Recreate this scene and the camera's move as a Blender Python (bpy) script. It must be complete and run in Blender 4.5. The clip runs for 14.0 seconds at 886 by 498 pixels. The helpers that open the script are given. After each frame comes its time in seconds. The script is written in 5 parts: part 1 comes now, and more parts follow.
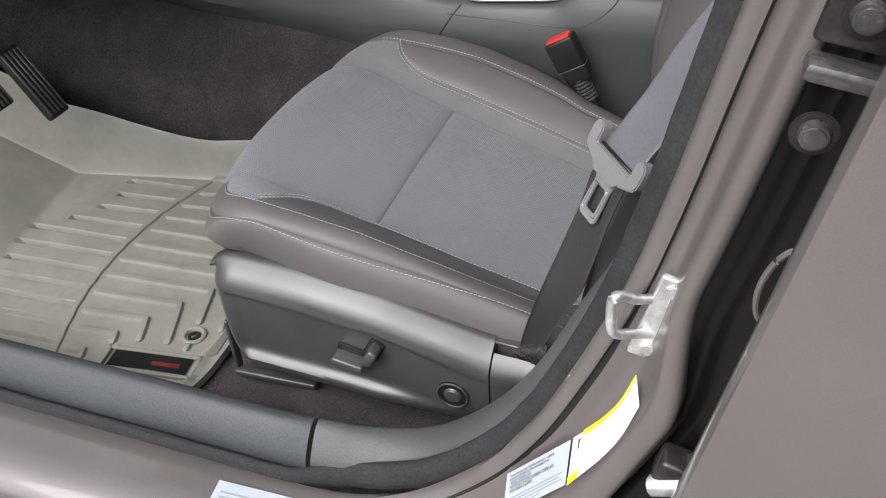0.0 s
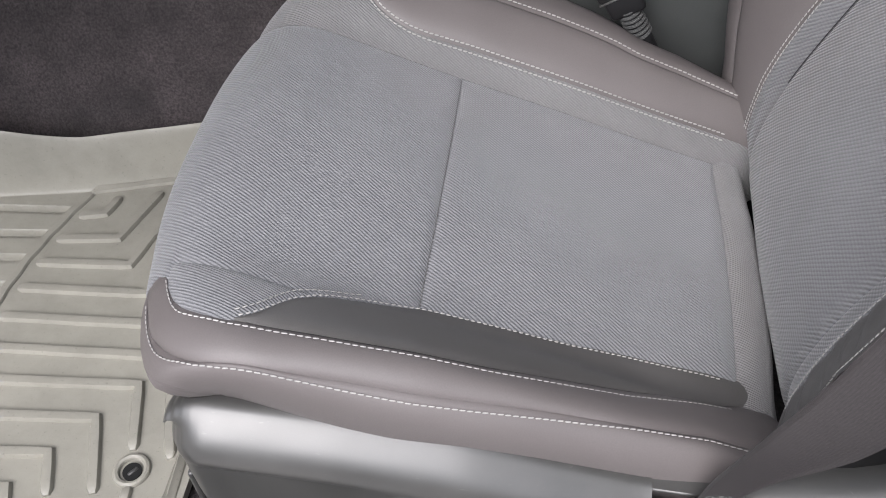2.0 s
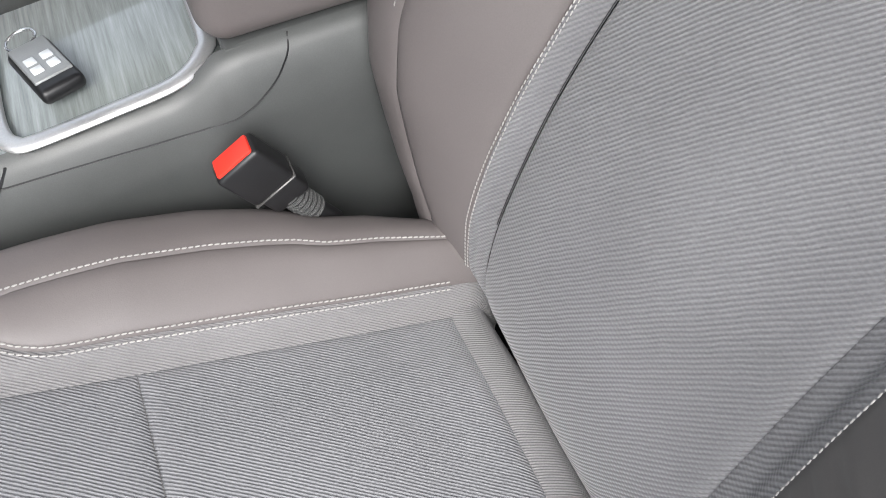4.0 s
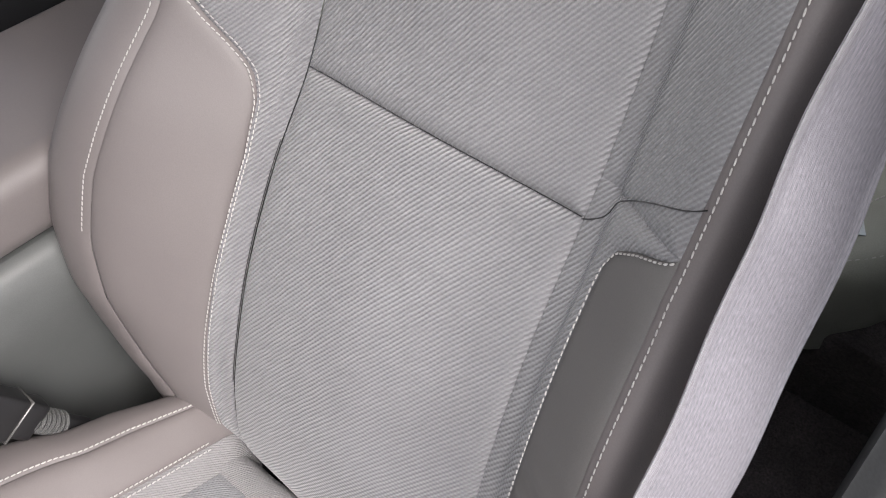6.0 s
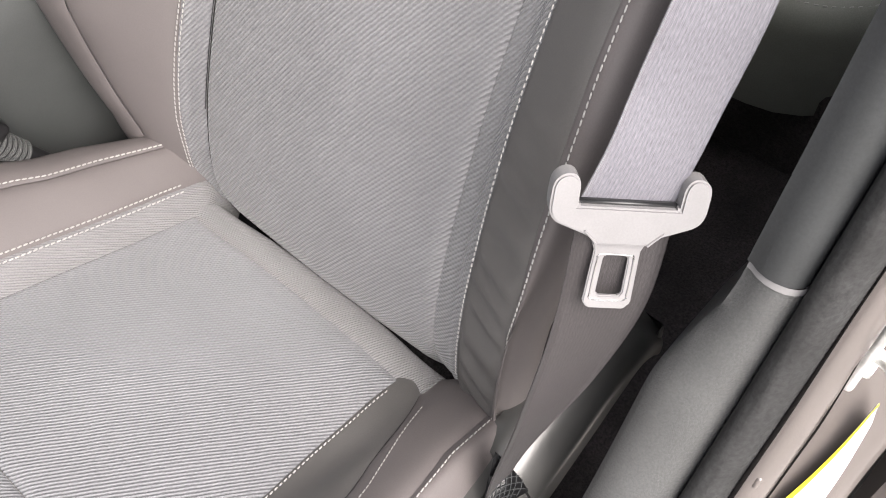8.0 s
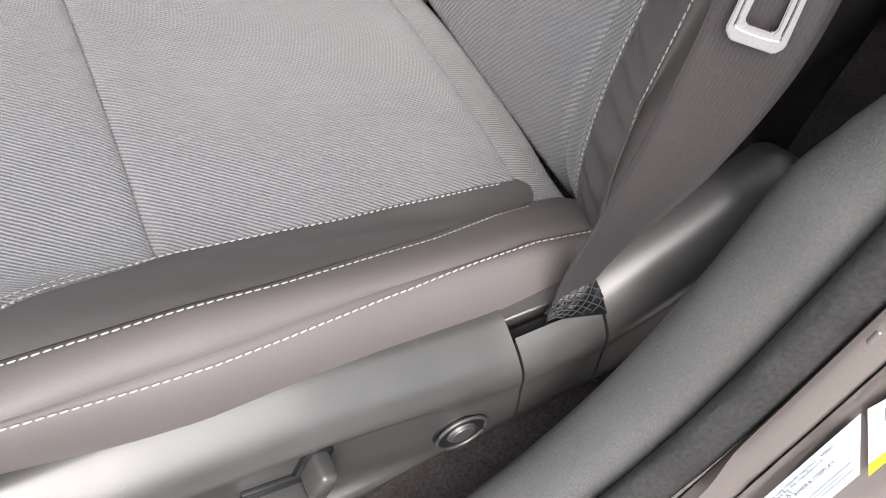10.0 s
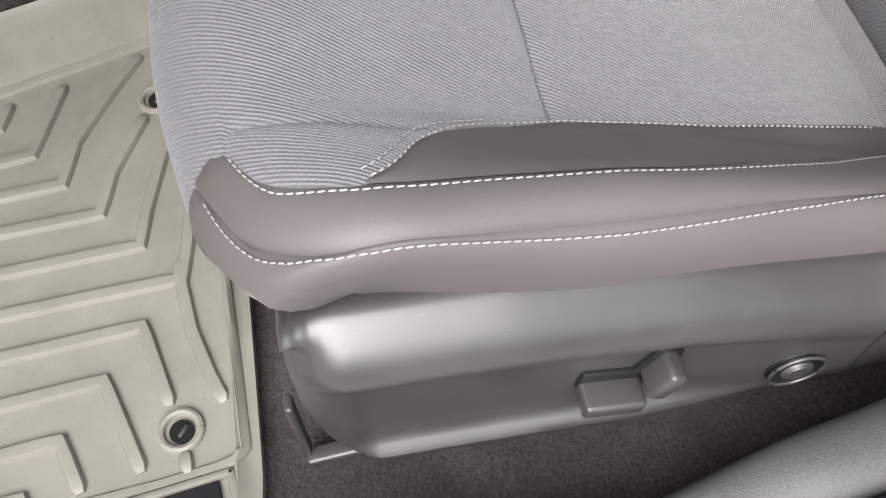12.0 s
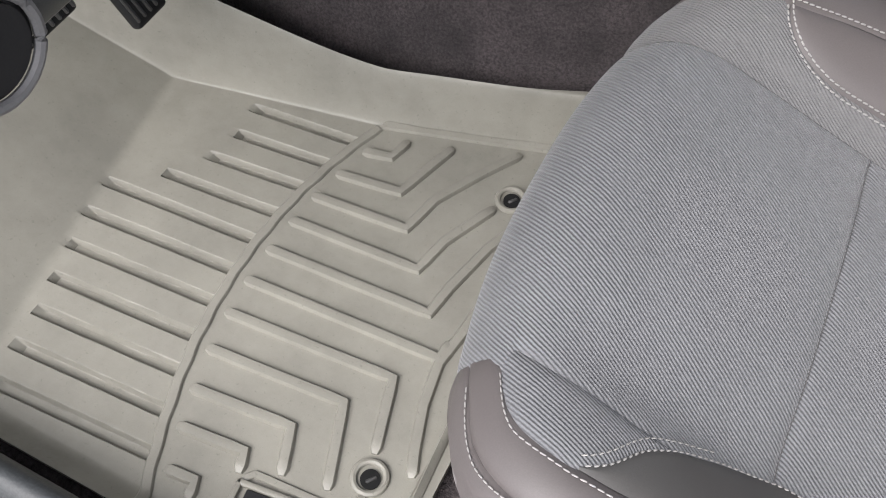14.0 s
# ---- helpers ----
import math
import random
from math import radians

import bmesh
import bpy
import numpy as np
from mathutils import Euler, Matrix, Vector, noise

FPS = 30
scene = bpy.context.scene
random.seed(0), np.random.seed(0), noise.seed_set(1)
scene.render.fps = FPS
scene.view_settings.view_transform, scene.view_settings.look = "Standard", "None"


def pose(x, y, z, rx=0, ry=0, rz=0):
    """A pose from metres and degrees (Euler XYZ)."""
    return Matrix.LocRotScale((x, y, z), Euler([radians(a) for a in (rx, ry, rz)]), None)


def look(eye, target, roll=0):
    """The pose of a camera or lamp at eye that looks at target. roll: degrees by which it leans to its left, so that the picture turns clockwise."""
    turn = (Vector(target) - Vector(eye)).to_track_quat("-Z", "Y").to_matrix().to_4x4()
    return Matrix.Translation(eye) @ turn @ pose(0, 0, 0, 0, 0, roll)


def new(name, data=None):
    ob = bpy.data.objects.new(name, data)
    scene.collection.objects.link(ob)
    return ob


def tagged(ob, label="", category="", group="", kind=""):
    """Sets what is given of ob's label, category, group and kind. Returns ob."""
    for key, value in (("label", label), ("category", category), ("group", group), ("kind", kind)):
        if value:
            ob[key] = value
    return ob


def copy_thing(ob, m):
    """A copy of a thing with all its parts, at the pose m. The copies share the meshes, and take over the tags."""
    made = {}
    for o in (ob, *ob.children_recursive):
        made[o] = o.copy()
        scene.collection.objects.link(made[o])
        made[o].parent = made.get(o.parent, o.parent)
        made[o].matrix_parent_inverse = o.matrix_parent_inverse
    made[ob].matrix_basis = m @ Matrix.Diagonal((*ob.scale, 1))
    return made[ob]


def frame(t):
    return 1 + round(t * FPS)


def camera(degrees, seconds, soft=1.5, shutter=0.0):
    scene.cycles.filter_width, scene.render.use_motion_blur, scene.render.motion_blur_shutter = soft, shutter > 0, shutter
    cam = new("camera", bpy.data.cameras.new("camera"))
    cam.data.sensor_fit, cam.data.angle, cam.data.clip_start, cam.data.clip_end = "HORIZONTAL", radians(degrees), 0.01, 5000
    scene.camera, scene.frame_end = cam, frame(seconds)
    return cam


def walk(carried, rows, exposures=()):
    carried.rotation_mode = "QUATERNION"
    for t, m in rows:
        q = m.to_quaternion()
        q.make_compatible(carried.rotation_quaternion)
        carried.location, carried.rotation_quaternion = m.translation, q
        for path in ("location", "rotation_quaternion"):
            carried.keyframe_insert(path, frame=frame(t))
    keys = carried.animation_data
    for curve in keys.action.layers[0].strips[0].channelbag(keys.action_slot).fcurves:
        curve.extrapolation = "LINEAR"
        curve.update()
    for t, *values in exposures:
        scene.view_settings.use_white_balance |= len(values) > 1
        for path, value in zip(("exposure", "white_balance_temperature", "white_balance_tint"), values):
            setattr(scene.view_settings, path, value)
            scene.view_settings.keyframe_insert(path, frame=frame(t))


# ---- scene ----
cam = camera(54.0, 14.0, soft=1.0)
PATH = [
    (0, (0.3885, -0.9317, 0.8475), (0.1040, -0.1980, 0.2305), -3.11),
    (0.5, (0.2992, -0.8366, 0.8170), (0.0392, -0.1052, 0.1866), -2.50),
    (1, (0.2069, -0.7637, 0.7914), (-0.0091, -0.0442, 0.1314), -2.94),
    (1.5, (0.1377, -0.6836, 0.7740), (-0.0233, 0.0114, 0.0733), -3.06),
    (2, (0.0863, -0.5638, 0.7496), (-0.0184, 0.0955, 0.0050), -2.21),
    (2.5, (0.0631, -0.4451, 0.7354), (0.0253, 0.1973, -0.0300), -0.58),
    (3, (0.0722, -0.3739, 0.7221), (0.0980, 0.2713, -0.0415), -0.58),
    (3.5, (0.0917, -0.3019, 0.7358), (0.1996, 0.3149, -0.0439), -2.79),
    (4, (0.1276, -0.2714, 0.8022), (0.3159, 0.3035, 0.0059), -5.87),
    (6.3, (0.1139, -0.3436, 0.9200), (0.6205, 0.1159, 0.1904), -2.70),
    (6.5, (0.1051, -0.3451, 0.8940), (0.6209, 0.1025, 0.1635), -2.06),
    (7, (0.0781, -0.3520, 0.8359), (0.5977, 0.0778, 0.0974), -1.46),
    (7.5, (0.0581, -0.3602, 0.8128), (0.5470, 0.0287, 0.0320), -0.51),
    (8, (0.0285, -0.3992, 0.7788), (0.4728, 0.0040, -0.0212), -1.24),
    (8.2, (0.0116, -0.4256, 0.7606), (0.4288, 0.0077, -0.0383), -1.84),
    (10.3, (0.0333, -0.4975, 0.6365), (0.2621, 0.0247, -0.1851), -0.50),
    (10.5, (0.0179, -0.4876, 0.6370), (0.2466, 0.0038, -0.2034), 1.88),
    (11, (-0.0125, -0.4965, 0.6251), (0.1864, 0.0196, -0.2080), -0.39),
    (11.5, (-0.0805, -0.4842, 0.6130), (0.0746, 0.0371, -0.2262), -1.22),
    (12, (-0.1181, -0.4772, 0.6086), (-0.0355, 0.0535, -0.2349), -2.08),
    (12.5, (-0.1563, -0.4646, 0.6273), (-0.1436, 0.0706, -0.2174), -2.43),
    (13, (-0.1461, -0.4342, 0.6542), (-0.2267, 0.0863, -0.1959), -3.16),
    (13.5, (-0.1223, -0.4086, 0.7103), (-0.2770, 0.0943, -0.1400), -0.63),
    (14, (-0.1143, -0.4057, 0.7595), (-0.3517, 0.0796, -0.0820), 0.93),
]
walk(cam, [(t, look(eye, target, roll)) for t, eye, target, roll in PATH], exposures=[(0.0, 0.66, 6350, 9), (0.5, 0.85, 6250, 9), (1.0, 1.05, 6250, 9), (1.5, 1.08, 6250, 9), (2.0, 0.98, 6350, 11), (3.0, 0.95, 6350, 8), (3.5, 1.25, 6400, 8), (4.0, 1.5, 6450, 8), (6.5, 1.75, 6750, 12), (7.0, 1.75, 6800, 12), (8.0, 1.8, 6800, 11), (10.5, 1.3, 6600, 10), (12.5, 1.1, 6500, 10), (13.0, 1.0, 6450, 10), (13.5, 0.96, 6450, 10), (14.0, 0.95, 6450, 10)])

# ---- light ----
world = bpy.data.worlds.new("sky")
scene.world = world
world.use_nodes = True
wt = world.node_tree
sky = wt.nodes.new("ShaderNodeTexSky")
sky.sky_type, sky.sun_disc = "NISHITA", False
sky.sun_elevation, sky.sun_rotation = radians(49), radians(199)
sky.air_density, sky.dust_density, sky.ozone_density = 1.0, 3.0, 1.0
haze = wt.nodes.new("ShaderNodeHueSaturation")
haze.inputs["Saturation"].default_value = 0.35
wt.links.new(sky.outputs[0], haze.inputs["Color"])
wt.links.new(haze.outputs[0], wt.nodes["Background"].inputs["Color"])
wt.nodes["Background"].inputs["Strength"].default_value = 0.15
sun_data = bpy.data.lights.new("sun", "SUN")
sun_data.energy, sun_data.angle, sun_data.color = 1.7, radians(50), (1.0, 0.965, 0.978)
sun = new("sun", sun_data)
sun.matrix_world = look((-0.6, -1.75, 2.3), (0.0, 0, 0.2))


# ---- materials ----
def mat_base(name, color, rough=0.6, metal=0.0):
    m = bpy.data.materials.new(name)
    m.use_nodes = True
    nt = m.node_tree
    b = nt.nodes["Principled BSDF"]
    b.inputs["Base Color"].default_value = (*color, 1)
    b.inputs["Roughness"].default_value = rough
    b.inputs["Metallic"].default_value = metal
    return m, nt, b


def noise_node(nt, scale, detail=3.0, rough=0.6, coord="Object", vec=None):
    n = nt.nodes.new("ShaderNodeTexNoise")
    n.inputs["Scale"].default_value, n.inputs["Detail"].default_value, n.inputs["Roughness"].default_value = scale, detail, rough
    if vec is None:
        tc = nt.nodes.new("ShaderNodeTexCoord")
        vec = tc.outputs[coord]
    nt.links.new(vec, n.inputs["Vector"])
    return n.outputs["Fac"]


def ramp(nt, fac, lo, hi, a=0.3, b=0.7):
    r = nt.nodes.new("ShaderNodeMapRange")
    r.inputs["From Min"].default_value, r.inputs["From Max"].default_value = a, b
    r.inputs["To Min"].default_value, r.inputs["To Max"].default_value = lo, hi
    nt.links.new(fac, r.inputs["Value"])
    return r.outputs["Result"]


def math_node(nt, op, a, b=0.0, c=0.0):
    n = nt.nodes.new("ShaderNodeMath")
    n.operation = op
    for k, v in enumerate((a, b, c)):
        if isinstance(v, (int, float)):
            n.inputs[k].default_value = v
        else:
            nt.links.new(v, n.inputs[k])
    return n.outputs[0]


def tint(nt, b, color, factor):
    """Base colour times a varying factor."""
    mix = nt.nodes.new("ShaderNodeMix")
    mix.data_type, mix.blend_type = "RGBA", "MULTIPLY"
    mix.inputs["Factor"].default_value = 1.0
    mix.inputs["A"].default_value = (*color, 1)
    comb = nt.nodes.new("ShaderNodeCombineColor")
    for k in range(3):
        nt.links.new(factor, comb.inputs[k])
    nt.links.new(comb.outputs[0], mix.inputs["B"])
    nt.links.new(mix.outputs["Result"], b.inputs["Base Color"])


def bump(nt, b, height, strength, distance):
    n = nt.nodes.new("ShaderNodeBump")
    n.inputs["Strength"].default_value, n.inputs["Distance"].default_value = strength, distance
    nt.links.new(height, n.inputs["Height"])
    nt.links.new(n.outputs[0], b.inputs["Normal"])


def surface(name, color, rough, metal=0.0, grain=400.0, grain_amt=0.15, blotch=9.0, blotch_amt=0.12, relief=0.3, depth=0.0006, rough_var=0.08, sheen=0.0):
    m, nt, b = mat_base(name, color, rough, metal)
    fine, wide = noise_node(nt, grain, 4.0), noise_node(nt, blotch, 4.0)
    f = math_node(nt, "MULTIPLY", ramp(nt, fine, 1 - grain_amt, 1 + grain_amt), ramp(nt, wide, 1 - blotch_amt, 1 + blotch_amt))
    tint(nt, b, color, f)
    nt.links.new(ramp(nt, wide, rough - rough_var, rough + rough_var), b.inputs["Roughness"])
    if relief:
        bump(nt, b, fine, relief, depth)
    if sheen:
        b.inputs["Sheen Weight"].default_value, b.inputs["Sheen Roughness"].default_value = sheen, 0.5
    return m


def woven(name, color, pitch, turn, depth=0.0007, amount=0.21, sheen=0.25):
    """Twill cloth: slanted ridges, each broken into short floats. UV in metres; turn: degrees of the ridges from the seat's length."""
    m, nt, b = mat_base(name, color, 0.85)
    uv = nt.nodes.new("ShaderNodeUVMap")
    sep = nt.nodes.new("ShaderNodeSeparateXYZ")
    nt.links.new(uv.outputs[0], sep.inputs[0])
    u, v = sep.outputs[0], sep.outputs[1]
    c, k = math.cos(radians(turn)), math.sin(radians(turn))
    row = math_node(nt, "DIVIDE", math_node(nt, "ADD", math_node(nt, "MULTIPLY", u, c), math_node(nt, "MULTIPLY", v, -k)), pitch)
    run = math_node(nt, "ADD", math_node(nt, "MULTIPLY", u, k), math_node(nt, "MULTIPLY", v, c))
    wander = noise_node(nt, 30.0, 2.0)
    ridge = math_node(nt, "SINE", math_node(nt, "ADD", math_node(nt, "MULTIPLY", row, 2 * math.pi), math_node(nt, "MULTIPLY", wander, 5.0)))
    slant = math_node(nt, "SINE", math_node(nt, "MULTIPLY_ADD", run, 2 * math.pi / (pitch * 1.25), math_node(nt, "MULTIPLY", row, math.pi)))
    h = math_node(nt, "ADD", math_node(nt, "MULTIPLY", ridge, 0.8), math_node(nt, "MULTIPLY", slant, 0.2))
    wide, fine = noise_node(nt, 7.0, 4.0), noise_node(nt, 900.0, 2.0)
    f = math_node(nt, "MULTIPLY", ramp(nt, h, 1 - amount, 1 + amount, -1, 1), ramp(nt, wide, 0.93, 1.07))
    f = math_node(nt, "MULTIPLY", f, ramp(nt, fine, 0.9, 1.1))
    tint(nt, b, color, f)
    bump(nt, b, h, 0.8, depth)
    b.inputs["Sheen Weight"].default_value, b.inputs["Sheen Roughness"].default_value = sheen, 0.4
    return m


M_CLOTH = woven("grey_twill_cloth", (0.18, 0.181, 0.19), 0.0029, 30, 0.0005, 0.15)
M_CLOTH_BACK = woven("grey_twill_cloth_back", (0.172, 0.172, 0.178), 0.0033, -38, 0.0007, 0.19)
M_STRIP = woven("grey_fine_cloth", (0.175, 0.171, 0.173), 0.0024, 22, 0.0004, 0.13)
M_LEATHER = surface("brown_grey_leatherette", (0.128, 0.114, 0.112), 0.5, grain=900, grain_amt=0.05, blotch=6, blotch_amt=0.06, relief=0.25, depth=0.0004)
M_DARK = surface("dark_leatherette", (0.092, 0.088, 0.085), 0.48, grain=900, grain_amt=0.06, relief=0.25, depth=0.0004)
M_THREAD = surface("pale_thread", (0.37, 0.358, 0.345), 0.8, grain=900, relief=0.0)
M_BLACK = surface("black_plastic", (0.012, 0.012, 0.013), 0.35, grain=900, relief=0.1, depth=0.0002)
M_CONSOLE = surface("charcoal_console_plastic", (0.066, 0.069, 0.068), 0.42, grain=1100, grain_amt=0.1, relief=0.22, depth=0.0003)
M_SILL = surface("charcoal_grained_plastic", (0.048, 0.052, 0.055), 0.48, grain=420, grain_amt=0.25, relief=0.5, depth=0.0006)
M_PILLAR = surface("grey_grained_trim", (0.085, 0.086, 0.085), 0.42, grain=620, grain_amt=0.2, relief=0.6, depth=0.0009)
M_PILLAR_UP = surface("dark_pillar_plastic", (0.035, 0.037, 0.038), 0.5, grain=520, grain_amt=0.15, relief=0.3, depth=0.0005)
M_SEAL = surface("dusty_flocked_rubber", (0.024, 0.024, 0.024), 0.85, grain=320, grain_amt=0.4, blotch=24, blotch_amt=0.35, relief=0.6, depth=0.0007)
M_RUBBER = surface("black_rubber", (0.012, 0.012, 0.012), 0.6, grain=500, relief=0.2)
M_CARPET = surface("charcoal_carpet", (0.05, 0.0415, 0.0425), 0.95, grain=350, grain_amt=0.55, blotch=14, blotch_amt=0.45, relief=1.0, depth=0.003, sheen=0.08)
# near-black fill that paints the shade inside holes and slots
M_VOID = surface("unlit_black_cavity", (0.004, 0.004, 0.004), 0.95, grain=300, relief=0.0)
M_CHROME = surface("satin_chrome", (0.78, 0.78, 0.78), 0.22, 1.0, grain=300, grain_amt=0.05, relief=0.05, depth=0.0001)
M_SATIN = surface("brushed_aluminium_trim", (0.72, 0.72, 0.72), 0.42, 0.85, grain=500, grain_amt=0.05, relief=0.05, depth=0.0001)
M_ZINC = surface("zinc_plated_steel", (0.8, 0.8, 0.78), 0.4, 0.8, grain=120, grain_amt=0.2, blotch=40, blotch_amt=0.3, relief=0.15)
M_GREYPLASTIC = surface("pale_grey_plastic", (0.215, 0.209, 0.211), 0.45, grain=900, grain_amt=0.05, relief=0.1, depth=0.0002)
M_SILVER = surface("silver_plastic", (0.3, 0.31, 0.31), 0.35, 0.3, grain=900, grain_amt=0.05, relief=0.1, depth=0.0002)
M_RED = surface("red_plastic", (0.75, 0.035, 0.02), 0.4, grain=800, grain_amt=0.05, relief=0.05)
M_PAPER = surface("white_label_paper", (0.7, 0.73, 0.75), 0.4, grain=600, grain_amt=0.03, relief=0.0)
# pale stickers; for the white notice the grey paints its dimmer light
M_PAPER_GREY = surface("grey_and_dimmed_label_paper", (0.46, 0.5, 0.54), 0.35, grain=600, grain_amt=0.03, relief=0.0)
M_YELLOW = surface("yellow_ink", (0.75, 0.68, 0.02), 0.4, grain=600, grain_amt=0.04, relief=0.0)
M_INK = surface("black_ink", (0.03, 0.03, 0.035), 0.5, grain=600, relief=0.0)
M_GREYINK = surface("grey_ink", (0.3, 0.32, 0.35), 0.5, grain=600, relief=0.0)
M_CEILING = surface("grey_headliner", (0.45, 0.44, 0.42), 0.9, grain=500, relief=0.3)
M_GROUND = surface("pale_concrete", (0.33, 0.315, 0.295), 0.85, grain=60, grain_amt=0.25, blotch=1.2, blotch_amt=0.2, relief=0.5, depth=0.004)
M_ADDED_WALL = surface("grey_added_wall", (0.28, 0.272, 0.265), 0.9, grain=40, grain_amt=0.2, blotch=1.5, blotch_amt=0.2, relief=0.4, depth=0.004)
M_BENCH = surface("green_grey_leatherette", (0.25, 0.256, 0.225), 0.55, grain=700, grain_amt=0.1, relief=0.2, depth=0.0004)


def mat_rubber():
    """Pale rubber with brown dirt worn into it in patches and fine specks."""
    m, nt, b = mat_base("tan_grey_mat_rubber", (0.25, 0.242, 0.21), 0.5)
    fine, wide, dirt, speck = noise_node(nt, 1500, 3.0), noise_node(nt, 7, 4.0), noise_node(nt, 11, 6.0, 0.7), noise_node(nt, 260, 2.0)
    f = math_node(nt, "MULTIPLY", ramp(nt, fine, 0.95, 1.05), ramp(nt, wide, 0.92, 1.08))
    f = math_node(nt, "MULTIPLY", f, ramp(nt, dirt, 0.87, 1.03, 0.36, 0.6))
    f = math_node(nt, "MULTIPLY", f, ramp(nt, speck, 0.8, 1.0, 0.26, 0.36))
    tint(nt, b, (0.262, 0.252, 0.217), f)
    nt.links.new(ramp(nt, dirt, 0.62, 0.42, 0.36, 0.56), b.inputs["Roughness"])
    bump(nt, b, fine, 0.2, 0.0003)
    return m


M_MAT = mat_rubber()


def scuffed_trim():
    """Satin plastic with short pale scratches and a dull bloom."""
    m, nt, b = mat_base("grey_black_plastic", (0.125, 0.122, 0.119), 0.4)
    tc = nt.nodes.new("ShaderNodeTexCoord")
    mp = nt.nodes.new("ShaderNodeMapping")
    mp.inputs["Scale"].default_value = (60, 60, 420)
    mp.inputs["Rotation"].default_value = (0, radians(14), 0)
    nt.links.new(tc.outputs["Object"], mp.inputs[0])
    fine, wide, scratch = noise_node(nt, 1400, 3.0), noise_node(nt, 16, 5.0, 0.65), noise_node(nt, 1.0, 3.0, 0.5, vec=mp.outputs[0])
    f = math_node(nt, "MULTIPLY", ramp(nt, fine, 0.93, 1.07), ramp(nt, wide, 0.86, 1.14))
    f = math_node(nt, "MULTIPLY", f, ramp(nt, scratch, 1.0, 1.9, 0.70, 0.76))
    tint(nt, b, (0.053, 0.052, 0.05), f)
    b.inputs["Specular IOR Level"].default_value = 0.65
    b.inputs["Coat Weight"].default_value, b.inputs["Coat Roughness"].default_value = 0.5, 0.3
    nt.links.new(ramp(nt, wide, 0.32, 0.46), b.inputs["Roughness"])
    bump(nt, b, fine, 0.18, 0.0002)
    return m


M_TRIM = scuffed_trim()


def paint_material():
    m, nt, b = mat_base("brown_metallic_paint", (0.18, 0.158, 0.148), 0.34, 0.35)
    flake, wide = noise_node(nt, 2500, 2.0), noise_node(nt, 5, 4.0)
    tint(nt, b, (0.18, 0.158, 0.148), math_node(nt, "MULTIPLY", ramp(nt, flake, 0.75, 1.25), ramp(nt, wide, 0.92, 1.08)))
    b.inputs["Coat Weight"].default_value, b.inputs["Coat Roughness"].default_value = 0.8, 0.05
    return m


M_PAINT = paint_material()


def belt_material(name, color, sheen=0.4):
    """Woven webbing: fine dashes along the band, gathered in narrow columns. UV in metres."""
    m, nt, b = mat_base(name, color, 0.42)
    uv = nt.nodes.new("ShaderNodeUVMap")
    mp = nt.nodes.new("ShaderNodeMapping")
    mp.inputs["Scale"].default_value = (2400, 260, 1)
    nt.links.new(uv.outputs[0], mp.inputs[0])
    dash = noise_node(nt, 1.0, 2.0, 0.5, vec=mp.outputs[0])
    sep = nt.nodes.new("ShaderNodeSeparateXYZ")
    nt.links.new(uv.outputs[0], sep.inputs[0])
    cols = math_node(nt, "SINE", math_node(nt, "MULTIPLY", sep.outputs[0], 2 * math.pi / 0.0021))
    wide = noise_node(nt, 14.0, 3.0)
    f = math_node(nt, "MULTIPLY", ramp(nt, dash, 0.72, 1.3, 0.3, 0.7), ramp(nt, cols, 0.88, 1.12, -1, 1))
    tint(nt, b, color, math_node(nt, "MULTIPLY", f, ramp(nt, wide, 0.92, 1.08)))
    bump(nt, b, dash, 0.5, 0.0005)
    b.inputs["Sheen Weight"].default_value = sheen
    return m


# near-black with low specular: the door gap's shade put into the colour
M_GAP_SHADE = surface("shaded_gap_black", (0.006, 0.0055, 0.005), 0.3, grain=300, grain_amt=0.2, relief=0.05)
M_GAP_SHADE.node_tree.nodes["Principled BSDF"].inputs["Specular IOR Level"].default_value = 0.25
M_BAR = surface("worn_painted_steel", (0.16, 0.15, 0.145), 0.24, 0.7, grain=300, grain_amt=0.2, blotch=60, blotch_amt=0.3, relief=0.15)
# gloss hinge paint, darkened to include the shade between pillar and door
M_HINGE_SHADED = surface("shaded_gloss_painted_steel", (0.035, 0.03, 0.028), 0.25, 0.3, grain=300, grain_amt=0.2, relief=0.15)
M_BELT = belt_material("lilac_grey_webbing", (0.121, 0.117, 0.133))
# shaded copy of the belt webbing: the lower run's shade is in its colour
M_BELT_SHADED = belt_material("shaded_grey_webbing", (0.036, 0.032, 0.033), 0.05)


def wood_material():
    m, nt, b = mat_base("dark_brushed_veneer", (0.09, 0.1, 0.1), 0.22)
    tc = nt.nodes.new("ShaderNodeTexCoord")
    mp = nt.nodes.new("ShaderNodeMapping")
    mp.inputs["Scale"].default_value = (160, 6, 6)
    mp.inputs["Rotation"].default_value = (0, 0, radians(4))
    nt.links.new(tc.outputs["Object"], mp.inputs[0])
    g = noise_node(nt, 1.6, 5.0, 0.7, vec=mp.outputs[0])
    tint(nt, b, (0.24, 0.265, 0.26), ramp(nt, g, 0.65, 1.35, 0.3, 0.75))
    b.inputs["Coat Weight"].default_value = 1.0
    return m


M_WOOD = wood_material()


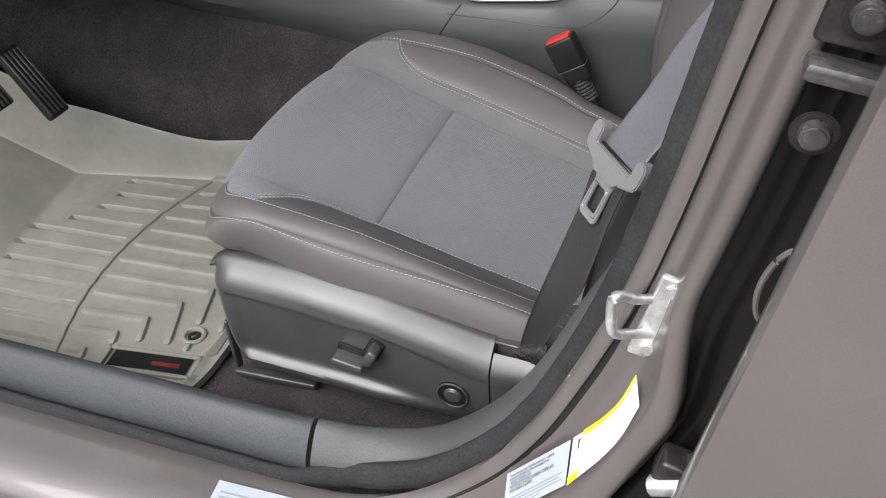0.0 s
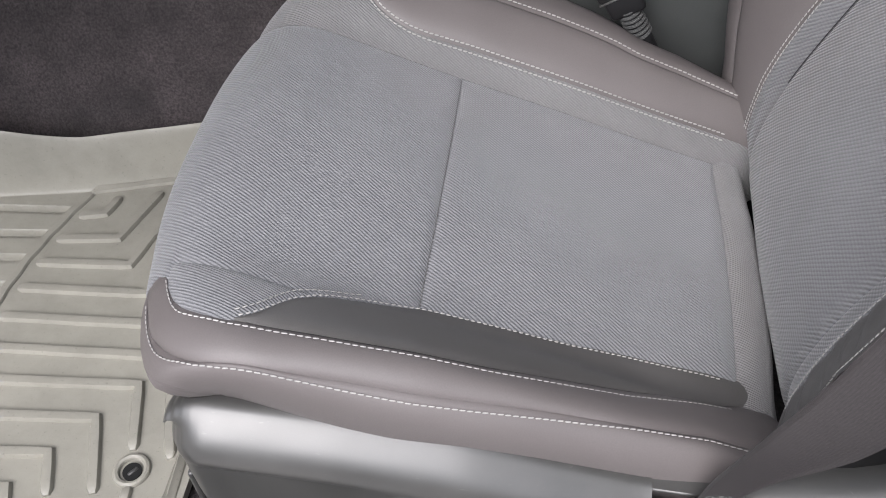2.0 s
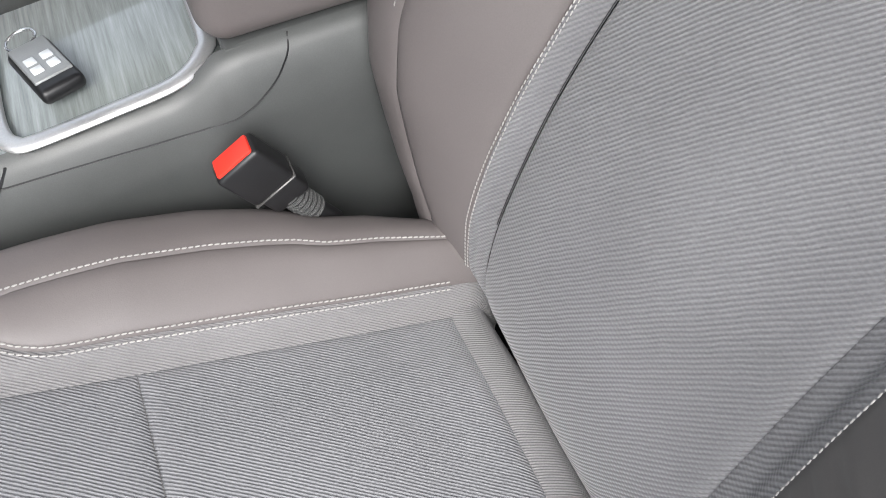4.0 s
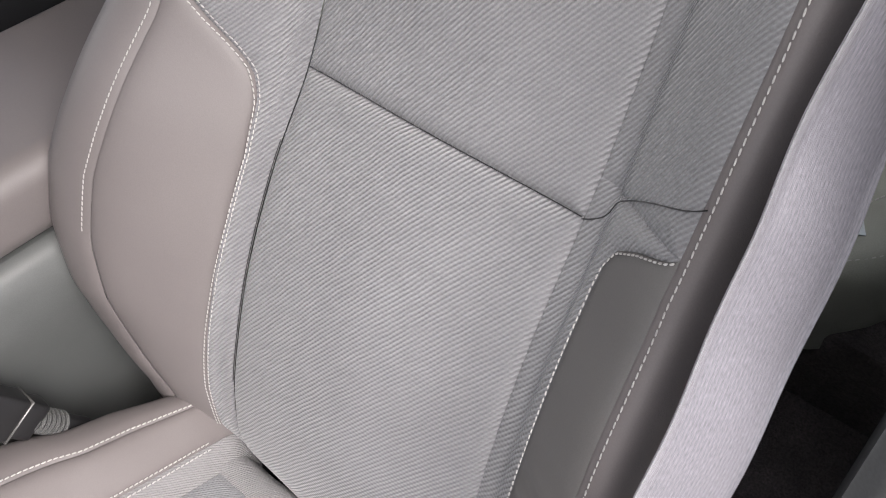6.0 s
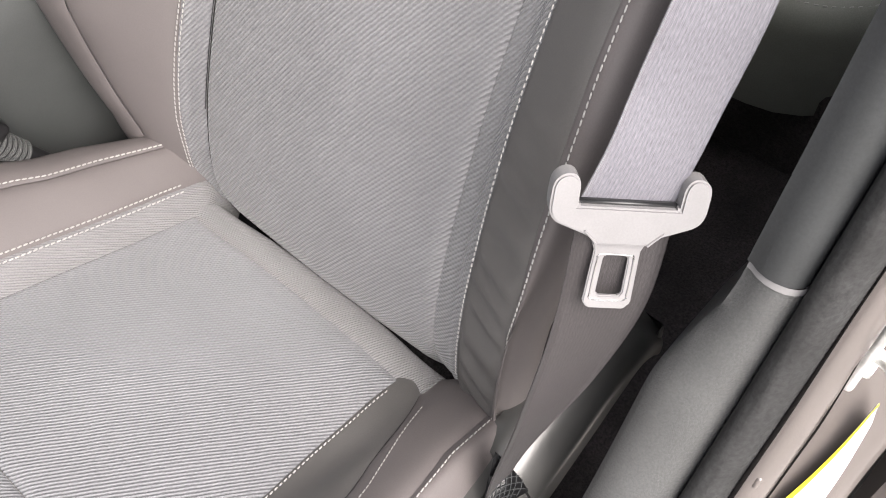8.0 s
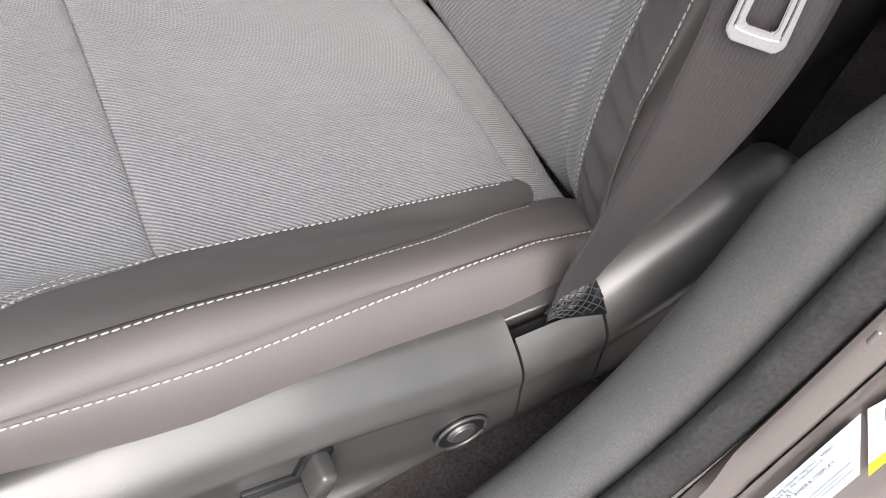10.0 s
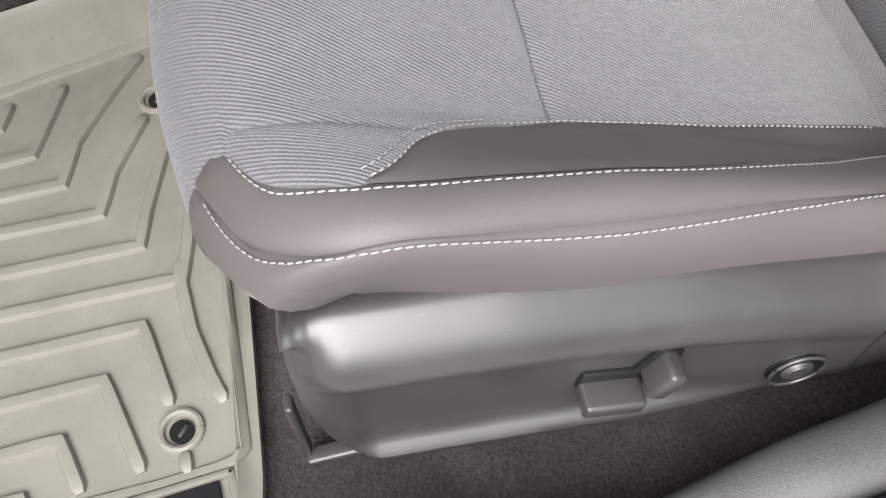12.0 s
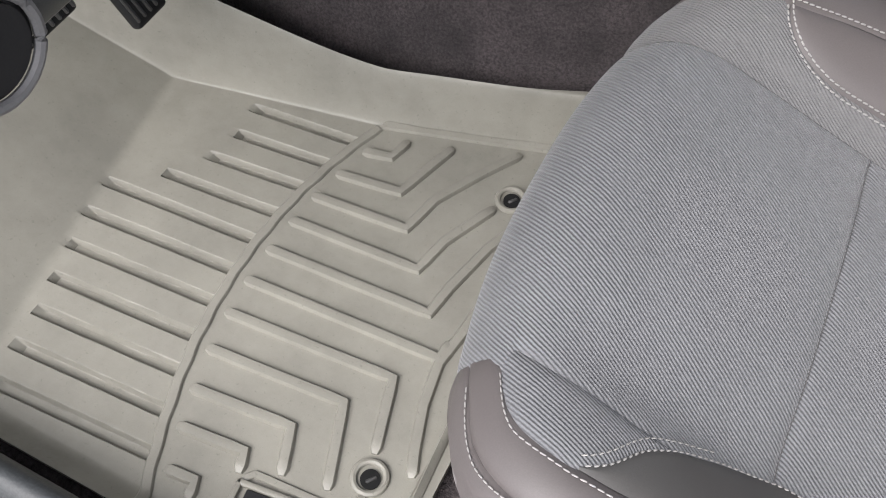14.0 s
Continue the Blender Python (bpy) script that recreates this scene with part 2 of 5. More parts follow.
# ---- mesh helpers ----
def mesh_of(name, verts, faces, uvs=None, smooth=True):
    me = bpy.data.meshes.new(name)
    me.from_pydata([tuple(v) for v in verts], [], faces)
    if uvs is not None:
        layer = me.uv_layers.new(name="UVMap")
        for poly in me.polygons:
            for li in poly.loop_indices:
                layer.data[li].uv = uvs[me.loops[li].vertex_index]
    if smooth:
        me.polygons.foreach_set("use_smooth", [True] * len(me.polygons))
    me.update()
    return me


def put(name, me, material, parent=None, label=""):
    me.materials.append(material)
    ob = new(name, me)
    if parent is not None:
        ob.parent = parent
    if label:
        ob["label"] = label
    return ob


def part(name, bm, material, parent, label="", smooth=True):
    me = bpy.data.meshes.new(name)
    bmesh.ops.recalc_face_normals(bm, faces=bm.faces)
    bm.to_mesh(me)
    bm.free()
    if smooth:
        me.polygons.foreach_set("use_smooth", [True] * len(me.polygons))
        me.set_sharp_from_angle(angle=radians(38))
    return put(name, me, material, parent, label)


def thing(name, label, category, at=(0, 0, 0), group="", kind=""):
    return tagged(new(name), label, category, group, kind) if at == (0, 0, 0) else tagged(new_at(name, at), label, category, group, kind)


def new_at(name, at):
    ob = new(name)
    ob.location = at
    return ob


def box(size, at=(0, 0, 0), bevel=0.003, seg=2, m=None):
    bm = bmesh.new()
    bmesh.ops.create_cube(bm, size=1.0)
    bmesh.ops.scale(bm, vec=size, verts=bm.verts)
    if bevel:
        bmesh.ops.bevel(bm, geom=list(bm.edges), offset=bevel, segments=seg, affect="EDGES", profile=0.5)
    if m is not None:
        bmesh.ops.transform(bm, matrix=m, verts=bm.verts)
    bmesh.ops.translate(bm, vec=at, verts=bm.verts)
    return bm


def cyl(r1, r2, depth, m, seg=32, bevel=0.0):
    bm = bmesh.new()
    bmesh.ops.create_cone(bm, cap_ends=True, segments=seg, radius1=r1, radius2=r2, depth=depth)
    if bevel:
        bmesh.ops.bevel(bm, geom=[e for e in bm.edges if len(e.link_faces) == 2 and e.calc_face_angle(0) > 0.8], offset=bevel, segments=2, affect="EDGES")
    bmesh.ops.transform(bm, matrix=m, verts=bm.verts)
    return bm


def spline(pts, n):
    """Catmull-Rom through points, n even steps by arc length."""
    p = np.array(pts, float)
    p = np.vstack([2 * p[0] - p[1], p, 2 * p[-1] - p[-2]])
    out = []
    for k in range(1, len(p) - 2):
        a, b, c, d = p[k - 1], p[k], p[k + 1], p[k + 2]
        for t in np.linspace(0, 1, 24, endpoint=False):
            out.append(0.5 * (2 * b + (c - a) * t + (2 * a - 5 * b + 4 * c - d) * t**2 + (3 * b - a - 3 * c + d) * t**3))
    out.append(p[-2])
    out = np.array(out)
    s = np.r_[0, np.cumsum(np.linalg.norm(np.diff(out, axis=0), axis=1))]
    grid = np.linspace(0, s[-1], n)
    return np.stack([np.interp(grid, s, out[:, k]) for k in range(out.shape[1])], 1), s[-1]


def tube(pts, radius, seg=10, n=40, flat=1.0):
    """A bmesh tube along a smooth path."""
    line, _ = spline(pts, n)
    bm = bmesh.new()
    rings = []
    up = Vector((0, 0, 1))
    for k, p in enumerate(line):
        t = Vector(line[min(k + 1, n - 1)] - line[max(k - 1, 0)]).normalized()
        ref = up if abs(t.z) < 0.9 else Vector((1, 0, 0))
        a = t.cross(ref).normalized()
        b = a.cross(t).normalized()
        rings.append([bm.verts.new(Vector(p) + radius * (math.cos(q) * a + flat * math.sin(q) * b)) for q in np.linspace(0, 2 * math.pi, seg, endpoint=False)])
    for r0, r1 in zip(rings[:-1], rings[1:]):
        for k in range(seg):
            bm.faces.new((r0[k], r0[(k + 1) % seg], r1[(k + 1) % seg], r1[k]))
    bm.faces.new(rings[0])
    bm.faces.new(rings[-1])
    return bm


def smooth01(a, b, x):
    t = min(1.0, max(0.0, (x - a) / (b - a)))
    return t * t * (3 - 2 * t)


def lerp_table(xs, ys):
    return lambda x: float(np.interp(x, xs, ys))


def soft_table(xs, ys, w=0.011):
    """A table whose corners are rounded over w on either side."""
    at = lerp_table(xs, ys)
    return lambda x: (at(x - w) + 2 * at(x - w / 2) + 3 * at(x) + 2 * at(x + w / 2) + at(x + w)) / 9


def thread(parent, line, normals, length=0.0042, gap=0.0012, r=0.0006, name="stitching"):
    """A seam's stitches, joined: short slanted pills along a line."""
    line, normals = np.array(line), np.array(normals)
    s = np.r_[0, np.cumsum(np.linalg.norm(np.diff(line, axis=0), axis=1))]
    verts, faces = [], []
    pos = 0.0
    while pos + length < s[-1]:
        ends = [np.array([np.interp(q, s, line[:, k]) for k in range(3)]) for q in (pos, pos + length)]
        nn = np.array([np.interp(pos, s, normals[:, k]) for k in range(3)])
        nn /= np.linalg.norm(nn) + 1e-9
        t = ends[1] - ends[0]
        t /= np.linalg.norm(t) + 1e-9
        side = np.cross(nn, t)
        base = len(verts)
        for f, w in ((0, 0.5), (0.22, 1.0), (0.78, 1.0), (1, 0.5)):
            c = ends[0] * (1 - f) + ends[1] * f + side * r * 0.6 * (f - 0.5)
            for a, b in ((-1, -0.2), (-0.6, 0.8), (0.6, 0.8), (1, -0.2)):
                verts.append(c + side * r * a * w + nn * r * b * w)
        for k in range(3):
            for j in range(3):
                q = base + 4 * k + j
                faces.append((q, q + 1, q + 5, q + 4))
        faces.append((base, base + 1, base + 2, base + 3))
        faces.append((base + 15, base + 14, base + 13, base + 12))
        pos += length + gap
    return put(name, mesh_of(name, verts, faces), M_THREAD, parent)


class Shape:
    """A padded surface: a curve in the x-z plane with a cross-section in y and height over it. p: place in the section, v: metres along."""

    def __init__(self, centre, section, height, width, bow):
        self.line, self.length = spline(centre, 400)
        d = np.gradient(self.line, axis=0)
        d /= np.linalg.norm(d, axis=1)[:, None]
        self.tan, self.nor = d, np.stack([-d[:, 1], d[:, 0]], 1) * section["side"]
        rows = np.array(section["rows"], float)
        self.p0 = rows[0, 0]
        fine, _ = spline(rows[:, 1:], 3)
        self.rows, self.height, self.width, self.bow = rows, height, width, bow
        self.flare = self.rise = self.tuck = lambda v: 0.0
        self.curves = []
        for col in (1, 2, 3):
            self.curves.append(self._smooth(rows[:, 0], rows[:, col]))

    @staticmethod
    def _smooth(xs, ys):
        slope = np.gradient(ys, xs)

        def at(x):
            k = int(np.clip(np.searchsorted(xs, x) - 1, 0, len(xs) - 2))
            h = xs[k + 1] - xs[k]
            t = (x - xs[k]) / h
            return (2 * t**3 - 3 * t**2 + 1) * ys[k] + (t**3 - 2 * t**2 + t) * h * slope[k] + (-2 * t**3 + 3 * t**2) * ys[k + 1] + (t**3 - t**2) * h * slope[k + 1]

        return at

    def at(self, p, v):
        q = np.clip(v / self.length, 0, 1) * (len(self.line) - 1)
        k = int(min(q, len(self.line) - 2))
        f = q - k
        c = self.line[k] * (1 - f) + self.line[k + 1] * f
        n = self.nor[k] * (1 - f) + self.nor[k + 1] * f
        y, fix, var = (g(p) for g in self.curves)
        h = fix + var * self.height(v)
        y = y * self.width(v)
        y += self.tuck(v) * smooth01(-0.225, -0.26, y)
        h += self.rise(v) * smooth01(0.15, 0.24, y)
        y += self.flare(v) * smooth01(0.16, 0.27, y)
        return np.array([c[0] + n[0] * h + self.bow(v, y), y, c[1] + n[1] * h])

    def normal(self, p, v):
        e = 1e-3
        a = self.at(p + e * 8, v) - self.at(p - e * 8, v)
        b = self.at(p, v + e) - self.at(p, v - e)
        n = np.cross(a, b)
        n /= np.linalg.norm(n) + 1e-12
        c = self.nor[int(np.clip(v / self.length, 0, 1) * (len(self.line) - 1))]
        return n

    def where(self, axis, value):
        """v at which the centre line passes a place."""
        return float(np.argmin(np.abs(self.line[:, axis] - value)) / (len(self.line) - 1) * self.length)


def patch(name, shape, sign, p_lo, p_hi, v_lo, v_hi, nu, nv, material, parent, puff=0.0025, soft=0.006, label="", lift=0.0, free="", cap=None, fold=None):
    """One sewn panel: the shape's surface between two limits, sunk at its seams. free: sides without a seam (l, h: in p; a, b: in v)."""
    lo = p_lo if callable(p_lo) else (lambda v: p_lo)
    hi = p_hi if callable(p_hi) else (lambda v: p_hi)
    verts, uvs, faces = [], [], []
    for j in range(nv + 1):
        fb = j / nv
        fb = 0.5 - 0.5 * math.cos(math.pi * fb) if nv > 8 else fb
        v = v_lo + (v_hi - v_lo) * fb
        a, b = lo(v), hi(v)
        ps = [a + (b - a) * (0.5 - 0.5 * math.cos(math.pi * i / nu)) for i in range(nu + 1)]
        vs = [min(v, cap(p)) if cap else v for p in ps]
        base = [shape.at(p, w) for p, w in zip(ps, vs)]
        run = np.r_[0, np.cumsum([np.linalg.norm(base[i + 1] - base[i]) for i in range(nu)])]
        lead = [shape.at(ps[0] * k / 8, v) for k in range(9)]
        start = math.copysign(sum(np.linalg.norm(lead[k + 1] - lead[k]) for k in range(8)), ps[0])
        for i in range(nu + 1):
            d = [9.0]
            if "l" not in free:
                d.append(run[i])
            if "h" not in free:
                d.append(run[-1] - run[i])
            if "a" not in free:
                d.append(abs(v - v_lo))
            if "b" not in free:
                d.append(abs(v_hi - v))
            n = shape.normal(ps[i], vs[i]) * sign
            verts.append(base[i] + n * (lift + puff * (1 - math.exp(-min(d) / soft)) - 0.4 * puff + (fold(ps[i], v) if fold else 0.0)))
            uvs.append((start + run[i], v))
    for j in range(nv):
        for i in range(nu):
            q = j * (nu + 1) + i
            faces.append((q, q + 1, q + nu + 2, q + nu + 1))
    if sign < 0:
        faces = [tuple(reversed(f)) for f in faces]
    return put(name, mesh_of(name, verts, faces, uvs), material, parent, label)


def seam(shape, sign, parent, p, v_lo, v_hi, n=120, lift=0.0022, **kw):
    pf = p if callable(p) else (lambda v: p)
    vs = np.linspace(v_lo, v_hi, n)
    nn = [shape.normal(pf(v), v) * sign for v in vs]
    return thread(parent, [shape.at(pf(v), v) + lift * k for v, k in zip(vs, nn)], nn, **kw)


# ---- setting: car body round the seat ----
def slab(name, size, at, material, label, category="", bevel=0.01, kind="structure"):
    return tagged(part(name, box(size, at, bevel), material, None), label, category or name.split("_")[0], kind=kind)


def heightfield(name, xs, ys, zf, material, label, category, kind="structure"):
    verts = [(x, y, zf(x, y)) for x in xs for y in ys]
    n = len(ys)
    faces = [(i * n + j, (i + 1) * n + j, (i + 1) * n + j + 1, i * n + j + 1) for i in range(len(xs) - 1) for j in range(n - 1)]
    return tagged(put(name, mesh_of(name, verts, faces), material), label, category, kind=kind)


slab("ground", (120, 120, 0.1), (0, 0, -0.45), M_GROUND, "pale concrete paving around the parked car", "ground", 0)


def lip(x):
    """Where the mat's inner wall stands."""
    return 0.150 + (0.30 if x > -0.47 else 0.18) * (x + 0.47)


def floor_z(x, y):
    z = -0.02 + 0.42 * smooth01(-0.76, -1.25, x)
    start = min(0.25, max(0.13, lip(x) + 0.015))
    z += 0.26 * smooth01(start, 0.34, y) * smooth01(0.64, 0.52, y) * (1 - 0.75 * smooth01(-0.25, 0.02, x))
    z += 0.004 * noise.noise((x * 9, y * 9, 0)) + 0.002 * noise.noise((x * 60, y * 60, 3))
    return z


heightfield("floor", np.linspace(-1.3, 1.6, 150), np.linspace(-0.345, 1.15, 90), floor_z, M_CARPET, "dark charcoal carpet on the car floor and tunnel", "carpet")

OPENING = [(-1.5, 0.025), (-0.6, 0.025), (-0.2, 0.024), (-0.01, 0.024), (0.071, 0.034), (0.148, 0.069), (0.219, 0.137), (0.266, 0.21), (0.302, 0.294), (0.323, 0.353), (0.341, 0.415), (0.361, 0.504), (0.386, 0.631), (0.43, 0.83), (0.49, 1.08)]


def sweep(name, v0, v1, n, sec0, material, parent=None, label="", sec1=None, mix=None, closed=False, wob=0.0, line=OPENING):
    """A section of (o, y) pairs along the door opening: o away from the opening. sec1, mix: a second section, and its share along the way."""
    pts, total = spline(line, 600)
    d = np.gradient(pts, axis=0)
    d /= np.linalg.norm(d, axis=1)[:, None]
    s0, _ = spline(sec0, 28) if not callable(sec0) else (np.zeros((28, 2)), 0)
    s1, _ = spline(sec1, 28) if sec1 else (s0, 0)
    verts, uvs, faces = [], [], []
    k0, k1 = (int(np.argmin(np.abs(pts[:, 0] - v[0]) + np.abs(pts[:, 1] - v[1]))) for v in (v0, v1))
    m = len(s0)
    for j, q in enumerate(np.linspace(k0, k1, n)):
        k = int(q)
        p, t = pts[k], d[k]
        out = np.array([t[1], -t[0]])
        w = mix(p) if mix else 0.0
        if callable(sec0):
            s0 = s1 = spline(sec0(p), 28)[0]
        for i in range(m):
            o, y = s0[i] * (1 - w) + s1[i] * w
            o += wob * noise.noise((p[0] * 30, p[1] * 30, i * 0.7))
            verts.append((p[0] + out[0] * o, y, p[1] + out[1] * o))
            uvs.append((i * 0.004, q * total / 600))
    for j in range(n - 1):
        for i in range(m - 1 if not closed else m):
            a, b = j * m + i, j * m + (i + 1) % m
            faces.append((a, b, b + m, a + m))
    me = mesh_of(name, verts, faces, uvs)
    me.set_sharp_from_angle(angle=radians(50))
    return put(name, me, material, parent, label)


SILL_IN = [(0.06, -0.345), (-0.02, -0.347), (-0.045, -0.351), (-0.053, -0.359), (-0.050, -0.370), (-0.036, -0.384), (-0.022, -0.394), (-0.014, -0.397), (0.0, -0.397)]
PIL_LOW = [(0.09, -0.315), (0.0, -0.319), (-0.012, -0.323), (-0.018, -0.332), (-0.019, -0.345), (-0.016, -0.358), (-0.010, -0.367), (-0.004, -0.371), (0.006, -0.372)]
PIL_HIGH = [(0.09, -0.336), (0.0, -0.339), (-0.008, -0.342), (-0.012, -0.347), (-0.014, -0.354), (-0.013, -0.362), (-0.009, -0.368), (-0.004, -0.371), (0.006, -0.372)]


def blend(a, b, w):
    return [(p[0] * (1 - w) + q[0] * w, p[1] * (1 - w) + q[1] * w) for p, q in zip(a, b)]


def pillar_section(p):
    low = blend([(o + 0.002, y + 0.003) for o, y in SILL_IN], PIL_LOW, smooth01(0.0, 0.15, p[0]))
    return blend(low, PIL_HIGH, smooth01(0.30, 0.40, p[1]))


tagged(sweep("sill_trim", (-1.4, 0.025), (-0.002, 0.025), 90, SILL_IN, M_SILL), "dark grained plastic door sill trim, lightly scuffed", "sill trim", kind="structure")
tagged(sweep("pillar_trim_lower", (0.0, 0.025), (0.338, 0.405), 90, pillar_section, M_PILLAR), "curved charcoal leather-grained plastic trim at the pillar foot", "pillar trim", kind="structure")
tagged(sweep("pillar_trim_upper", (0.340, 0.411), (0.49, 1.08), 60, [(o - 0.002, y + 0.001) for o, y in PIL_HIGH], M_PILLAR_UP), "dark grey plastic pillar trim above the seam", "pillar trim", kind="structure")
# paler plastic lip: the edge highlight of the joint as a colour
tagged(sweep("pillar_joint_highlight", (0.3385, 0.4055), (0.3396, 0.4095), 4, [(o - 0.0014, y - 0.0004) for o, y in PIL_HIGH], M_GREYPLASTIC), "pale lip painting the edge highlight where the pillar trims meet", "trim joint", kind="structure")
SEAL0 = [(0.006, -0.396), (-0.006, -0.398), (-0.012, -0.404), (-0.008, -0.411), (0.002, -0.414), (0.01, -0.412)]
SEAL1 = [(0.006, -0.370), (-0.012, -0.373), (-0.017, -0.381), (-0.011, -0.390), (0.0, -0.395), (0.010, -0.394)]
tagged(sweep("door_seal", (-1.4, 0.025), (0.49, 1.08), 320, SEAL0, M_SEAL, sec1=SEAL1, mix=lambda p: smooth01(-0.03, 0.06, p[0]), wob=0.0012), "dusty black flocked rubber door seal", "door seal", kind="structure")
BODY0 = [(0.0, -0.412), (-0.004, -0.418), (-0.005, -0.424), (-0.004, -0.430), (-0.003, -0.438), (-0.001, -0.448), (0.002, -0.470), (0.008, -0.49), (0.018, -0.507), (0.04, -0.522), (0.125, -0.535), (0.27, -0.53)]
BODYL = [(0.006, -0.394), (-0.004, -0.398), (-0.004, -0.404), (0.003, -0.411), (0.008, -0.4125), (0.0105, -0.411), (0.018, -0.4125), (0.035, -0.4145), (0.053, -0.4365), (0.058, -0.447), (0.085, -0.458), (0.15, -0.50)]
BODY1 = [(0.006, -0.394), (-0.002, -0.397), (0.001, -0.406), (0.011, -0.4105), (0.0135, -0.407), (0.015, -0.403), (0.018, -0.404), (0.027, -0.408), (0.031, -0.420), (0.037, -0.427), (0.047, -0.425), (0.053, -0.405)]


BODYM = BODYL[:9] + [(0.058, -0.447), (0.076, -0.452), (0.082, -0.43)]


def body_section(p):
    foot = blend(BODYL, BODYM, smooth01(0.235, 0.262, p[0]))
    return blend(blend(BODY0, foot, smooth01(0.0, 0.30, p[0])), BODY1, smooth01(0.312, 0.346, p[0]))


tagged(sweep("body_frame", (-1.4, 0.025), (0.49, 1.08), 280, body_section, M_PAINT), "brown metallic painted door frame and sill", "car body", kind="structure")
sealant = lambda p: [(o, y - 0.0012) for o, y in body_section(p)[4:6]] + [(body_section(p)[6][0] - 0.003, body_section(p)[5][1] - 0.0012)]
tagged(sweep("body_sealant", (0.1, 0.045), (0.49, 1.08), 200, sealant, M_RUBBER), "dark sealant line between the painted flange and channel", "sealant", kind="structure")
# strip closing the rear door gap, blackened in place of the gap's shade
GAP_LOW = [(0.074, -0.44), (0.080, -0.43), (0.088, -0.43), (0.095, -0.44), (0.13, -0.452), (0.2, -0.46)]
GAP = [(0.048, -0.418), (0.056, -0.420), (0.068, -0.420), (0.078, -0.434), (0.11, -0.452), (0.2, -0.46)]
tagged(sweep("pillar_gap_strip", (0.245, 0.176), (0.49, 1.08), 120, GAP_LOW, M_GAP_SHADE, sec1=GAP, mix=lambda p: smooth01(0.312, 0.346, p[0])), "weatherstrip in the rear door gap, the gap's shade in its black colour", "weatherstrip", kind="structure")
# unseen walls, added to limit low sky light and give the paint reflections
for name, size, at in (("wall_yard_side", (14, 0.2, 1.3), (0, -4.2, 0.2)), ("wall_yard_far", (14, 0.2, 0.9), (0, 5.2, 0.0)), ("wall_yard_front", (0.2, 8.4, 1.2), (-7.0, 1.1, 0.15)), ("wall_yard_rear", (0.2, 8.4, 2.6), (7.0, 1.1, 0.85))):
    slab(name, size, at, M_ADDED_WALL, "unseen grey wall added around the car to shape light and reflections", "wall", 0.02)
slab("wall_far_door", (2.8, 0.06, 0.75), (0.1, 1.2, 0.22), M_CONSOLE, "dark inner panel of the far car door", "car door")
slab("firewall", (0.06, 1.6, 0.9), (-1.28, 0.4, 0.3), M_CARPET, "dark carpeted bulkhead at the front of the cabin", "bulkhead")
slab("ceiling", (1.98, 1.36, 0.04), (0.62, 0.44, 1.12), M_CEILING, "pale grey headliner of the car roof", "headliner")
slab("wall_rear", (0.08, 1.6, 0.95), (1.75, 0.4, 0.3), M_CONSOLE, "dark rear bulkhead behind the back seat", "bulkhead")


# ---- floor mat ----
spine_x = lambda y: -0.505 + 0.92 * (y + 0.06) ** 2
GROOVES = [(-0.607, 0.106), (-0.605, 0.065), (-0.612, 0.025), (-0.642, -0.017), (-0.692, -0.056), (-0.686, -0.097), (-0.677, -0.137), (-0.665, -0.177), (-0.653, -0.214), (-0.646, -0.253), (-0.636, -0.292)]


def groove_depth(x, y):
    """Channels pressed into the mat, from their far ends to the spine."""
    deep = 0.0
    for x0, y0 in GROOVES:
        if abs(y - y0 - 0.0045) < 0.02:
            x1 = spine_x(y0 + 0.009) - 0.005
            yc = y0 + 0.009 * (x - x0) / (x1 - x0)
            deep = max(deep, smooth01(0.0072, 0.0042, abs(y - yc)) * smooth01(x0 - 0.004, x0 + 0.004, x) * smooth01(x1 + 0.003, x1 - 0.003, x))
    return deep


def mat_height(x, y):
    e = lip(x)
    z = (0.068 + 0.068 * smooth01(-0.45, -0.78, x)) * smooth01(e - 0.003, e + 0.024, y)
    z += 0.03 * smooth01(-0.31, -0.345, y)
    crease = -0.672 - 0.16 * (y + 0.21)
    z += max(0.0, crease - x) * 0.55
    z += 0.006 * smooth01(-0.245, -0.236, x) * (1 - smooth01(-0.236, -0.229, x)) * smooth01(0.2, 0.1, y)
    return z + 0.0008 * noise.noise((x * 14, y * 14, 1))


mat = thing("floor_mat", "tan grey moulded rubber floor mat with raised ribs", "floor mat")


def mat_body():
    bm = bmesh.new()
    nx, ny = 150, 620
    top = {}
    for i in range(nx + 1):
        for j in range(ny + 1):
            fx, fy = i / nx, j / ny
            x = -1.05 + fx * 0.83
            y0, y1 = -0.335, lip(x) + 0.023
            back = smooth01(-0.36, -0.22, x)
            y = y0 + fy * (y1 - y0)
            corner = max(0.0, (abs(y + 0.05) - 0.2) / 0.08)
            x -= 0.018 * min(1.6, corner) ** 2 * back
            top[i, j] = bm.verts.new((x, y, mat_height(x, y) - 0.0095 * groove_depth(x, y)))
    for i in range(nx):
        for j in range(ny):
            bm.faces.new((top[i, j], top[i + 1, j], top[i + 1, j + 1], top[i, j + 1]))
    rim = [e for e in bm.edges if e.is_boundary]
    made = bmesh.ops.extrude_edge_only(bm, edges=rim)
    bmesh.ops.translate(bm, vec=(0, 0, -0.012), verts=[g for g in made["geom"] if isinstance(g, bmesh.types.BMVert)])
    return bm


body = part("mat_sheet", mat_body(), M_MAT, mat)


